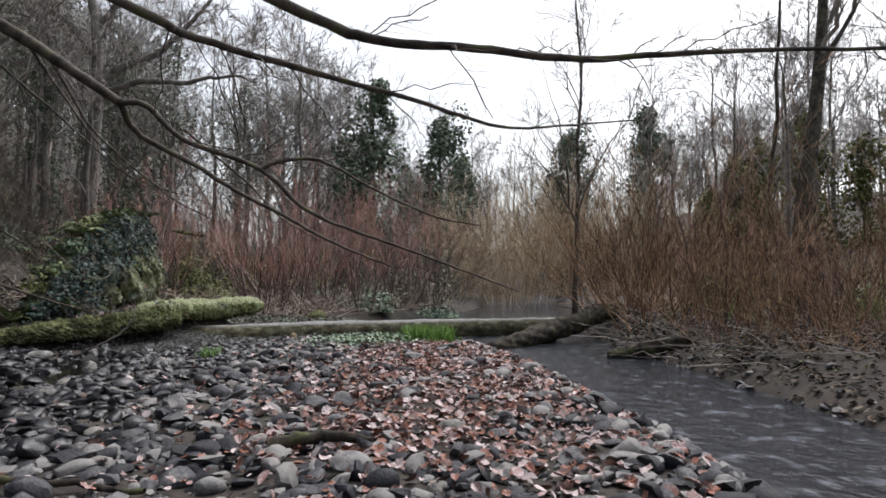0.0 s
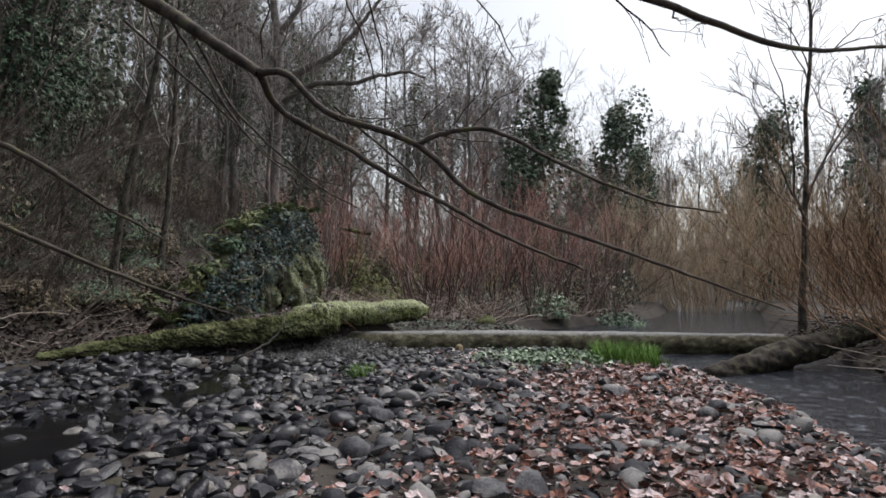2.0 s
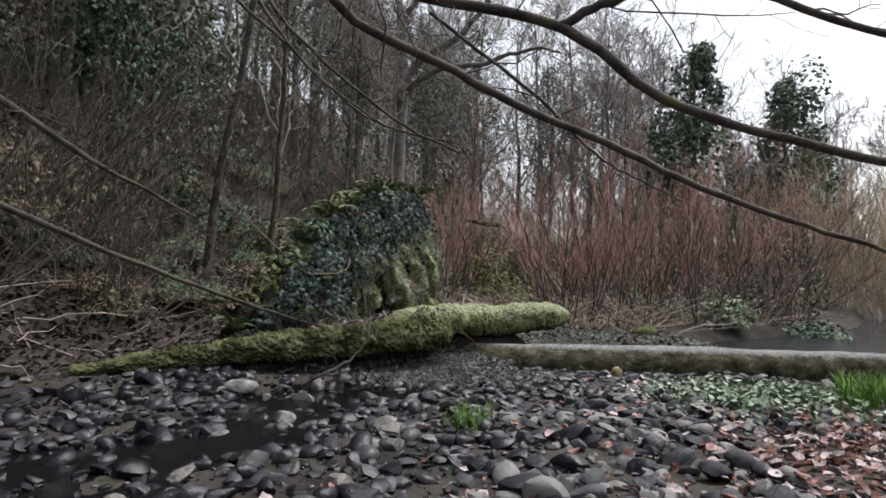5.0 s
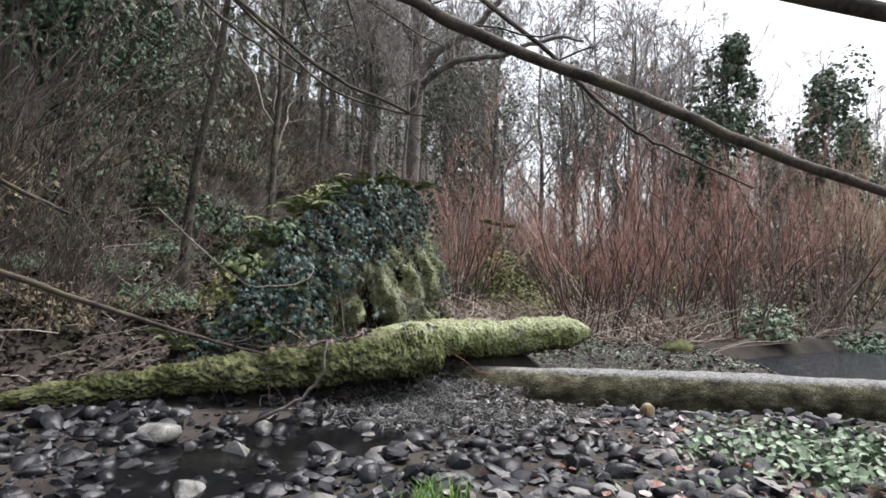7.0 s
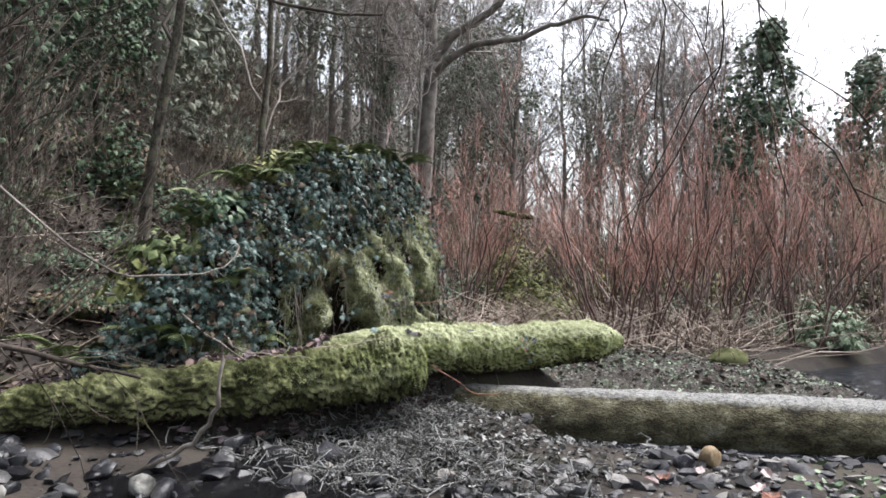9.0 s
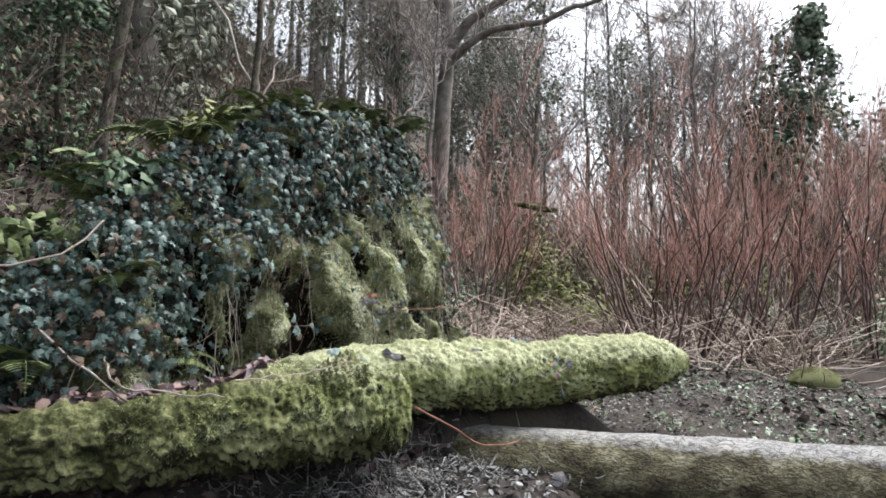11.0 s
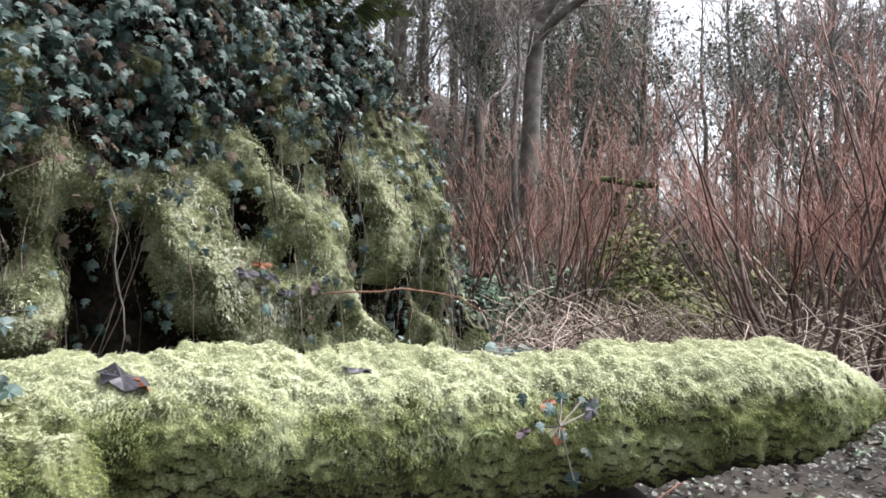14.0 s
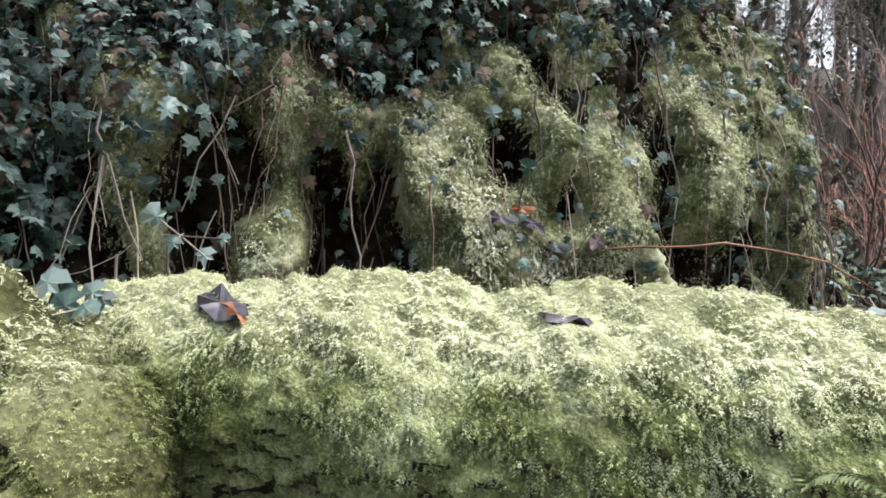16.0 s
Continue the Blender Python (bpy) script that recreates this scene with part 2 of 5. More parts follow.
def cracks(m, scale, stretch, deep):
    """Dark fissures running along the grain, cut into colour and relief."""
    n, l = m.node_tree.nodes, m.node_tree.links
    b = n["Principled BSDF"]
    old = b.inputs["Base Color"].links[0].from_socket
    co = n.new("ShaderNodeTexCoord")
    warp = n.new("ShaderNodeTexNoise")
    warp.inputs["Scale"].default_value, warp.inputs["Detail"].default_value = 14.0, 5.0
    l.new(co.outputs["Object"], warp.inputs["Vector"])
    blend = n.new("ShaderNodeMix")
    blend.data_type = "RGBA"
    blend.inputs["Factor"].default_value = 0.12
    l.new(co.outputs["Object"], blend.inputs["A"])
    l.new(warp.outputs["Color"], blend.inputs["B"])
    mp = n.new("ShaderNodeMapping")
    mp.inputs["Scale"].default_value = stretch
    l.new(blend.outputs["Result"], mp.inputs["Vector"])
    vor = n.new("ShaderNodeTexVoronoi")
    vor.feature = "DISTANCE_TO_EDGE"
    vor.inputs["Scale"].default_value = scale
    l.new(mp.outputs["Vector"], vor.inputs["Vector"])
    rng_ = n.new("ShaderNodeMapRange")
    rng_.inputs["From Max"].default_value = 0.13
    rng_.inputs["To Min"].default_value = deep
    l.new(vor.outputs["Distance"], rng_.inputs["Value"])
    mul = n.new("ShaderNodeMix")
    mul.data_type, mul.blend_type = "RGBA", "MULTIPLY"
    mul.inputs["Factor"].default_value = 1.0
    l.new(old, mul.inputs["A"])
    l.new(rng_.outputs["Result"], mul.inputs["B"])
    l.new(mul.outputs["Result"], b.inputs["Base Color"])
    bp = n.new("ShaderNodeBump")
    bp.inputs["Strength"].default_value, bp.inputs["Distance"].default_value = 0.7, 0.012
    l.new(rng_.outputs["Result"], bp.inputs["Height"])
    l.new(b.inputs["Normal"].links[0].from_socket, bp.inputs["Normal"])
    l.new(bp.outputs["Normal"], b.inputs["Normal"])


# pale crowns: frosting, with brighter light from above painted in
frost_toplight(M_GREYLOG, 0.16, 0.04, (0.33, 0.335, 0.335), 20.0)
frost_toplight(M_MOSS, 0.60, 0.06, (0.72, 0.75, 0.53), 5.0)
frost_toplight(M_MOSSBASE, 0.64, 0.05, (0.30, 0.32, 0.19), 5.0)
cracks(M_GREYLOG, 34.0, (0.22, 1.0, 1.0), 0.42)
cracks(M_BARK, 14.0, (1.0, 1.0, 0.25), 0.45)
M_WATER = water_material("stream_water", 1.0, 0.1, (0.016, 0.018, 0.023, 1), (0.12, 0.13, 0.15, 1))
M_POOL = water_material("still_dark_water", 0.08, 0.05, (0.006, 0.006, 0.007, 1), (0.02, 0.02, 0.022, 1))

# ---- mesh tools ----
rng = np.random.default_rng(7)


def make_mesh(name, chunks, mat, smooth=True, sharp=0):
    """One mesh out of chunks of (verts (n,3), faces (m,k))."""
    me = bpy.data.meshes.new(name)
    nv = sum(len(v) for v, f in chunks)
    V = np.concatenate([np.asarray(v, float).reshape(-1, 3) for v, f in chunks])
    loops, starts, at, base = [], [], 0, 0
    for v, f in chunks:
        f = np.asarray(f, int)
        loops.append((f + base).ravel())
        starts.append(at + np.arange(len(f)) * f.shape[1])
        at += f.size
        base += len(np.asarray(v).reshape(-1, 3))
    loops, starts = np.concatenate(loops), np.concatenate(starts)
    me.vertices.add(nv)
    me.vertices.foreach_set("co", V.ravel())
    me.loops.add(len(loops))
    me.loops.foreach_set("vertex_index", loops.astype(np.int32))
    me.polygons.add(len(starts))
    me.polygons.foreach_set("loop_start", starts.astype(np.int32))
    me.polygons.foreach_set("use_smooth", np.full(len(starts), smooth))
    me.update(calc_edges=True)
    me.validate()
    if sharp:
        me.set_sharp_from_angle(angle=radians(sharp))
    me.materials.append(mat)
    return me


def part(name, me, parent=None, label=""):
    ob = new(name, me)
    if parent:
        ob.parent = parent
    if label:
        ob["label"] = label
    return ob


def thing(name, label, category, group="", at=(0, 0, 0), kind=""):
    ob = new(name)
    ob.location = at
    return tagged(ob, label, category, group, kind)


def unit(v):
    return v / np.maximum(np.linalg.norm(v, axis=-1, keepdims=True), 1e-9)


def tubes(P, R, sides):
    """Tapered tubes round paths P (m,k,3) of radii R (m,k)."""
    m, k, _ = P.shape
    d = np.gradient(P, axis=1)
    d = unit(d)
    ref = np.where(np.abs(d[..., 2:3]) > 0.9, np.array([1.0, 0.2, 0.0]), np.array([0.0, 0.0, 1.0]))
    u = unit(np.cross(d, unit(np.broadcast_to(ref[:, :1], d.shape))))
    w = np.cross(d, u)
    a = np.arange(sides) / sides * 2 * np.pi
    V = P[:, :, None] + R[:, :, None, None] * (u[:, :, None] * np.cos(a)[:, None] + w[:, :, None] * np.sin(a)[:, None])
    i = np.arange(m)[:, None, None] * k * sides + np.arange(k - 1)[None, :, None] * sides
    s = np.arange(sides)
    s1 = (s + 1) % sides
    F = np.stack([i + s, i + s1, i + sides + s1, i + sides + s], -1)
    return V.reshape(-1, 3), F.reshape(-1, 4)


def grow(P, R, n, t0, t1, ratio, spread, up, k, g, wob=0.12, thick=0.55, length=None):
    """n shoots on each of the paths P: (m*n, k, 3) and their radii."""
    m, K, _ = P.shape
    t = g.uniform(t0, t1, (m, n)) * (K - 1)
    i = np.minimum(t.astype(int), K - 2)
    f = (t - i)[..., None]
    mi = np.arange(m)[:, None]
    start = P[mi, i] * (1 - f) + P[mi, i + 1] * f
    r0 = (R[mi, i] * (1 - f[..., 0]) + R[mi, i + 1] * f[..., 0]) * thick
    d = unit(P[mi, i + 1] - P[mi, i])
    L = np.linalg.norm(P[:, -1] - P[:, 0], axis=-1)[:, None] if length is None else length
    L = L * ratio * g.uniform(0.6, 1.15, (m, n)) * (1.15 - 0.6 * t / (K - 1))
    side = unit(np.cross(d, unit(g.normal(size=d.shape))))
    way = unit(d * np.cos(spread) + side * np.sin(spread) + np.array([0, 0, up]))
    s = np.linspace(0, 1, k)
    bend = g.normal(size=(m, n, 1, 3)) * wob
    Q = start[:, :, None] + L[..., None, None] * (way[:, :, None] * s[:, None] + bend * (s ** 2)[:, None] + np.array([0, 0, 1]) * up * 0.4 * (s ** 2)[:, None])
    if k > 2:
        Q[:, :, 1:-1] += g.normal(size=(m, n, k - 2, 3)) * L[..., None, None] * 0.025
    rr = np.maximum(r0[..., None] * (1 - 0.75 * s), 0.0012)
    return Q.reshape(-1, k, 3), rr.reshape(-1, k)


def spread_leaves(template, faces, pos, normal, size, g, tilt=0.5, axis=None):
    """Copies of a small leaf at pos, facing roughly along normal."""
    m = len(pos)
    n = unit(normal + g.normal(size=(m, 3)) * tilt)
    a = unit(np.cross(n, unit(g.normal(size=(m, 3)) if axis is None else axis + g.normal(size=(m, 3)) * 0.35)))
    b = np.cross(n, a)
    T = np.asarray(template, float)
    V = pos[:, None] + size[:, None, None] * (T[None, :, 0:1] * a[:, None] + T[None, :, 1:2] * b[:, None] + T[None, :, 2:3] * n[:, None])
    F = (np.asarray(faces)[None] + np.arange(m)[:, None, None] * len(T))
    return V.reshape(-1, 3), F.reshape(-1, len(faces[0]))


def wave(x, y, s, seed=0.0):
    """Cheap smooth unevenness in about -1..1."""
    return (np.sin(x * 1.7 * s + seed) * np.cos(y * 1.3 * s - seed * 1.7) + 0.6 * np.sin(x * 3.1 * s - y * 2.3 * s + seed * 2.1) + 0.4 * np.cos(x * 5.3 * s + y * 4.7 * s + seed)) / 2.0


# ---- the lie of the land ----
RIVER = np.array([(3.6, -30, 1.6), (3.3, -6, 1.3), (3.1, 3, 1.15), (2.75, 6, 1.0), (2.55, 9, 1.15), (2.1, 12.5, 1.45), (1.0, 15.5, 2.6), (0.2, 19, 3.5), (1.8, 24, 2.6), (3.5, 30, 2.2), (6, 45, 2.5), (12, 70, 2.5)], float)
WATER, TRICKLE = -0.19, -0.075


def river_gap(x, y):
    """How far a place lies outside the stream's edge (inside: minus)."""
    cx, hw = np.interp(y, RIVER[:, 1], RIVER[:, 0]), np.interp(y, RIVER[:, 1], RIVER[:, 2])
    return np.abs(x - cx) - hw


def ramp01(v, a, b):
    t = np.clip((v - a) / (b - a), 0, 1)
    return t * t * (3 - 2 * t)


def height(x, y):
    x, y = np.asarray(x, float), np.asarray(y, float)
    h = 0.02 * wave(x, y, 1.0) + 0.015 * wave(x, y, 3.0, 2.0)
    # side channel along the mossy trunk
    axis = -4.6 - 0.13 * (y - 5.0)
    side = np.exp(-((x - axis) / 1.0) ** 2) * ramp01(y, -2, 4) * (1 - ramp01(y, 12.5, 13.6))
    h -= 0.13 * side * (1.0 + 0.5 * wave(x, y, 2.0, 5.0))
    h += 0.13 * np.exp(-((x + 5.15) / 0.6) ** 2 - ((y - 12.6) / 0.4) ** 2)
    ledge = np.interp(y, [8.7, 9.8, 10.75, 11.7, 12.45], [-8.6, -7.4, -6.5, -5.8, -5.3])
    h += 0.34 * np.exp(-((x - ledge + 0.5) / 0.36) ** 2) * ramp01(y, 9.6, 10.6) * (1 - ramp01(y, 12.2, 13.0))
    # dark earth bank added under the mossy trunk to keep the gap beneath black
    along, across = (x + 6.0) * 0.517 + (y - 11.75) * 0.856, (x + 6.0) * 0.856 - (y - 11.75) * 0.517
    h += 0.38 * np.exp(-((across + 0.14) / 0.17) ** 2) * ramp01(along, -0.6, 0.3) * (1 - ramp01(along, 2.3, 3.0))
    # scour under the long grey trunk
    off = (y - 13.1 - 0.402 * (x + 5.3)) * 0.928
    h -= 0.34 * np.exp(-((off + 0.28) / 0.5) ** 2) * ramp01(x, -4.7, -4.1)
    # bank behind the trunk, and the far bank
    h += 0.14 * ramp01(y, 14.0, 16.0) + 0.25 * ramp01(x, 4.0, 5.0)
    # wooded slope
    foot = -7.6 - 0.33 * np.maximum(0, y - 6.0)
    d = np.maximum(0, foot - x)
    h += 0.30 * ramp01(d, 0, 0.8) + 30 * (1 - np.exp(-0.72 * np.maximum(0, d - 0.6) / 30))
    h += 15 * (1 - np.exp(-0.42 * np.maximum(0, d - 3.0) / 15))
    # slope beyond the stream, and far rise
    d2 = np.maximum(0, x - 13 - 0.1 * np.maximum(0, y))
    h += 13 * (1 - np.exp(-0.38 * d2 / 13)) + 9 * ramp01(y, 48, 140)
    g = river_gap(x, y)
    k = 1 - ramp01(g, -0.5, 0.45)
    return h * (1 - k) + (-0.42 + 0.03 * wave(x, y, 4.0)) * k


def axis_steps(lo, hi, a, b, fine):
    inner = np.arange(a, b, fine)
    step, out_lo, v = fine, [], a
    while v > lo:
        step *= 1.16
        v -= step
        out_lo.append(v)
    step, out_hi, v = fine, [], inner[-1]
    while v < hi:
        step *= 1.16
        v += step
        out_hi.append(v)
    return np.concatenate([out_lo[::-1], inner, out_hi])


def grid_mesh(name, xs, ys, fn, mat):
    X, Y = np.meshgrid(xs, ys)
    V = np.stack([X, Y, fn(X, Y)], -1).reshape(-1, 3)
    nx, ny = len(xs), len(ys)
    i = (np.arange(ny - 1)[:, None] * nx + np.arange(nx - 1)).ravel()
    return make_mesh(name, [(V, np.stack([i, i + 1, i + nx + 1, i + nx], -1))], mat)


ground = part("ground", grid_mesh("ground", axis_steps(-900, 900, -12, 8, 0.11), axis_steps(-900, 900, -2, 22, 0.11), height, M_EARTH))
tagged(ground, "dark wet earth of a stream valley with gravel bar", "ground", kind="structure")
water = part("water", grid_mesh("water", np.linspace(-6, 18, 90), np.linspace(-30, 72, 300), lambda x, y: WATER + 0.012 * wave(x, y, 2.2) + 0 * x, M_WATER))
tagged(water, "grey shallow stream rippling under the fallen logs", "stream", kind="structure")
trickle = part("water_side_channel", grid_mesh("trickle", np.linspace(-11, -3.0, 60), np.linspace(0.5, 12.6, 90), lambda x, y: TRICKLE + 0.004 * wave(x, y, 4), M_POOL))
tagged(trickle, "thin dark water seeping between wet cobbles", "stream", kind="structure")

# ---- stones ----
ICO = bmesh.new()
bmesh.ops.create_icosphere(ICO, subdivisions=2, radius=1)
ICO_V = np.array([v.co for v in ICO.verts])
ICO_F = np.array([[v.index for v in f.verts] for f in ICO.faces])
ICO.free()
ICO1 = bmesh.new()
bmesh.ops.create_icosphere(ICO1, subdivisions=1, radius=1)
ICO1_V = np.array([v.co for v in ICO1.verts])
ICO1_F = np.array([[v.index for v in f.verts] for f in ICO1.faces])
ICO1.free()


def stone_verts(base, g):
    """A worn, slightly faceted cobble."""
    v = base.copy()
    for _ in range(9):
        n = unit(g.normal(size=3))
        cut = g.uniform(0.42, 0.88)
        over = np.maximum(0, v @ n - cut)
        v -= over[:, None] * n * 0.94
    return v * np.array([1.0, g.uniform(0.55, 0.98), g.uniform(0.34, 0.66)])


def turned(v, g, tilt=0.25):
    e = Euler((g.normal() * tilt, g.normal() * tilt, g.uniform(0, 6.28))).to_matrix()
    return v @ np.array(e).T


def bar_leafiness(x, y):
    """Where dead leaves lie thick on the bar."""
    mid = 0.15 - 0.02 * y
    patch = 0.9 + 0.4 * wave(x, y, 1.6, 2.2)
    return np.clip(patch, 0.45, 1.15) * np.exp(-((x - mid) / 1.35) ** 2) * ramp01(y, 2.2, 5.0) * (1 - ramp01(y, 10.6, 12.0))


STONE_KINDS = [make_mesh("cobble", [(stone_verts(ICO_V, rng), ICO_F)], M_STONE_P, True, 34) for _ in range(14)]
near = 0
tries = 0
while near < 300 and tries < 9000:
    tries += 1
    x, y = rng.uniform(-5.2, 1.6), rng.uniform(2.0, 11.5)
    if abs(x + 0.27 * y - 0.2) > 3.4 or river_gap(x, y) < 0.05:
        continue
    if rng.random() < bar_leafiness(x, y) * 0.75:
        continue
    near += 1
    s = 0.06 + 0.08 * rng.random() ** 1.5
    ob = part("cobble", STONE_KINDS[near % 14], ground)
    ob.location = (x, y, float(height(x, y)) + s * 0.12)
    ob.rotation_euler = (rng.normal() * 0.2, rng.normal() * 0.2, rng.uniform(0, 6.28))
    ob.scale = (s, s, s)


def cobble_field(count, x0, x1, y0, y1, smin, smax, keep, g, base_v, base_f):
    chunks = []
    kinds = [stone_verts(base_v, g) for _ in range(25)]
    for _ in range(count):
        x, y = g.uniform(x0, x1), g.uniform(y0, y1)
        if g.random() > keep(x, y):
            continue
        s = smin + (smax - smin) * g.random() ** 3
        v = turned(kinds[g.integers(25)], g) * s + np.array([x, y, float(height(x, y)) + s * g.uniform(0.05, 0.35)])
        chunks.append((v, base_f))
    return chunks


def keep_bar(x, y):
    if math.hypot(x + 4.15, y - 12.35) < 0.75:
        return 0.0
    if river_gap(x, y) < -0.35:
        return 0.0
    foot = -7.4 - 0.33 * max(0, y - 6.0)
    if x < foot or y > 12.95 + 0.4 * (x + 5.3):
        return 0.0
    if y > 12.35 + 0.4 * (x + 5.3) and x > -4.4:
        return 0.12
    if y > 9.9 and x < -4.1:
        return 0.3
    if abs(x + 4.6 + 0.13 * (y - 5.0)) < 0.8 and y < 11.5:
        return 0.8
    if x > 4.5:
        return 0.05
    return max(0.08, 1.0 - 0.85 * float(bar_leafiness(x, y)))


t = (1 + 5 ** 0.5) / 2
PEB_V = unit(np.array([(-1, t, 0), (1, t, 0), (-1, -t, 0), (1, -t, 0), (0, -1, t), (0, 1, t), (0, -1, -t), (0, 1, -t), (t, 0, -1), (t, 0, 1), (-t, 0, -1), (-t, 0, 1)], float))
PEB_F = np.array([(0, 11, 5), (0, 5, 1), (0, 1, 7), (0, 7, 10), (0, 10, 11), (1, 5, 9), (5, 11, 4), (11, 10, 2), (10, 7, 6), (7, 1, 8), (3, 9, 4), (3, 4, 2), (3, 2, 6), (3, 6, 8), (3, 8, 9), (4, 9, 5), (2, 4, 11), (6, 2, 10), (8, 6, 7), (9, 8, 1)])
stones = cobble_field(2300, -7.2, 1.9, 1.0, 11.2, 0.075, 0.15, keep_bar, rng, ICO_V, ICO_F)
stones += cobble_field(8000, -7.5, 2.6, 0.5, 13.4, 0.03, 0.125, keep_bar, rng, ICO1_V, ICO1_F)
stones += cobble_field(5000, -10, 4.6, -2.0, 13.0, 0.03, 0.11, keep_bar, rng, PEB_V, PEB_F)
stones += cobble_field(600, -5.4, -2.6, 11.0, 13.2, 0.012, 0.035, lambda x, y: 1.0 * (y < 12.7 + 0.4 * (x + 5.3)), rng, PEB_V, PEB_F)
stones += cobble_field(500, -6.0, -1.0, 14.4, 18.5, 0.012, 0.045, lambda x, y: 0.8 * (river_gap(x, y) > -0.3), rng, PEB_V, PEB_F)
stones += cobble_field(15000, -7, 3.0, 1.0, 13.0, 0.012, 0.05, keep_bar, rng, PEB_V, PEB_F)
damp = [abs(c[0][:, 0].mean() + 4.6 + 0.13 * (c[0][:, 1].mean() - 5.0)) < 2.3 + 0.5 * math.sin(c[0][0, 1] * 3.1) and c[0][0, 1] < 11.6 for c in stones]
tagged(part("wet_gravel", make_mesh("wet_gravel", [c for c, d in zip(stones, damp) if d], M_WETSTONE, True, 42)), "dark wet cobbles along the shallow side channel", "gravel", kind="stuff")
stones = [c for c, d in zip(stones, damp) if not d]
tagged(part("gravel", make_mesh("gravel", stones, M_STONE, True, 42)), "grey rounded river cobbles and gravel, damp", "gravel", kind="stuff")

# ---- leaf litter ----
LEAF_V = [(0, -0.5, 0), (0.27, -0.32, 0.05), (0.46, -0.16, 0.2), (0.4, 0.1, 0.08), (0.38, 0.32, 0.16), (0.22, 0.4, 0.04), (0, 0.55, 0.16), (-0.24, 0.42, 0.04), (-0.34, 0.3, 0.05), (-0.43, 0.08, 0.06), (-0.4, -0.2, 0.24), (-0.25, -0.35, 0.05), (0, 0.05, -0.03)]
LEAF_CURL = [(x * 0.6, y, 0.5 * abs(x) + 0.25 * y * y) for x, y, z in LEAF_V]
LEAF_FOLD = [(x * 0.8, y * 0.9, 0.35 * x + 0.3 * max(0, y)) for x, y, z in LEAF_V]
LEAF_F = [(12, i, (i + 1) % 12) for i in range(12)]


def scatter(count, x0, x1, y0, y1, keep, g):
    x, y = g.uniform(x0, x1, count), g.uniform(y0, y1, count)
    ok = g.random(count) < keep(x, y)
    return x[ok], y[ok]


SCRAP_F = [(12, i, (i + 2) % 12) for i in range(0, 12, 2)]


def litter(name, count, box, keep, lo, hi, mat, label, lift=0.03, tilt=0.35):
    x, y = scatter(count, *box, keep, rng)
    pos = np.stack([x, y, height(x, y) + lift * rng.random(len(x)) + 0.012], -1)
    chunks = []
    for k, shape in enumerate((LEAF_V, LEAF_CURL, LEAF_FOLD)):
        q = pos[k::3]
        chunks.append(spread_leaves(shape, LEAF_F if mat is M_LITTER else SCRAP_F, q, np.tile([0, 0, 1.0], (len(q), 1)), rng.uniform(lo, hi, len(q)), rng, tilt))
    return tagged(part(name, make_mesh(name, chunks, mat, smooth=False)), label, "leaves", kind="stuff")


litter("fallen_leaves", 20000, (-3.6, 2.2, 0.5, 12.3), lambda x, y: np.clip(bar_leafiness(x, y) * 1.3 + 0.03, 0, 1) * (river_gap(x, y) > 0.05), 0.03, 0.105, M_LITTER, "frosted pink-brown fallen leaves lying on the gravel bar", 0.05)
litter("leaf_litter", 30000, (-15, -5.6, 4, 20), lambda x, y: np.clip((-7.0 - 0.3 * np.maximum(0, y - 6) - x) * 0.8, 0.0, 0.95), 0.05, 0.12, M_BROWN_LITTER, "brown dead leaves on the wooded bank")
litter("bank_litter", 14000, (3.5, 11, 3, 20), lambda x, y: 0.9 * (river_gap(x, y) > 0.0), 0.035, 0.1, M_BANKLITTER, "dead leaves and debris on the far bank")
litter("shore_litter", 18000, (-6.2, -1.0, 14.4, 18.5), lambda x, y: 0.9 * (river_gap(x, y) > 0.1), 0.012, 0.034, M_SHORE, "frosted litter on the muddy shore")
litter("debris_litter", 9000, (-6.3, -3.4, 10.9, 13.2), lambda x, y: np.exp(-(((x + 4.85) / 1.0) ** 2 + ((y - 11.8) / 0.9) ** 2)), 0.02, 0.06, M_FROSTMUD, "grey flood debris and rotting leaves by the log")
litter("ledge_litter", 3000, (-8.0, -5.2, 9.6, 12.9), lambda x, y: np.exp(-((x - np.interp(y, [8.7, 9.8, 10.75, 11.7, 12.45], [-8.6, -7.4, -6.5, -5.8, -5.3]) + 0.45) / 0.4) ** 2), 0.05, 0.11, M_DRIFT, "frosted purple-brown dead leaves lying behind the mossy trunk", 0.05)
litter("thicket_litter", 11000, (-13, 1.0, 15.2, 27), lambda x, y: 0.9 * (river_gap(x, y) > 0.2), 0.04, 0.1, M_BROWN_LITTER, "dead leaves under the red thicket")

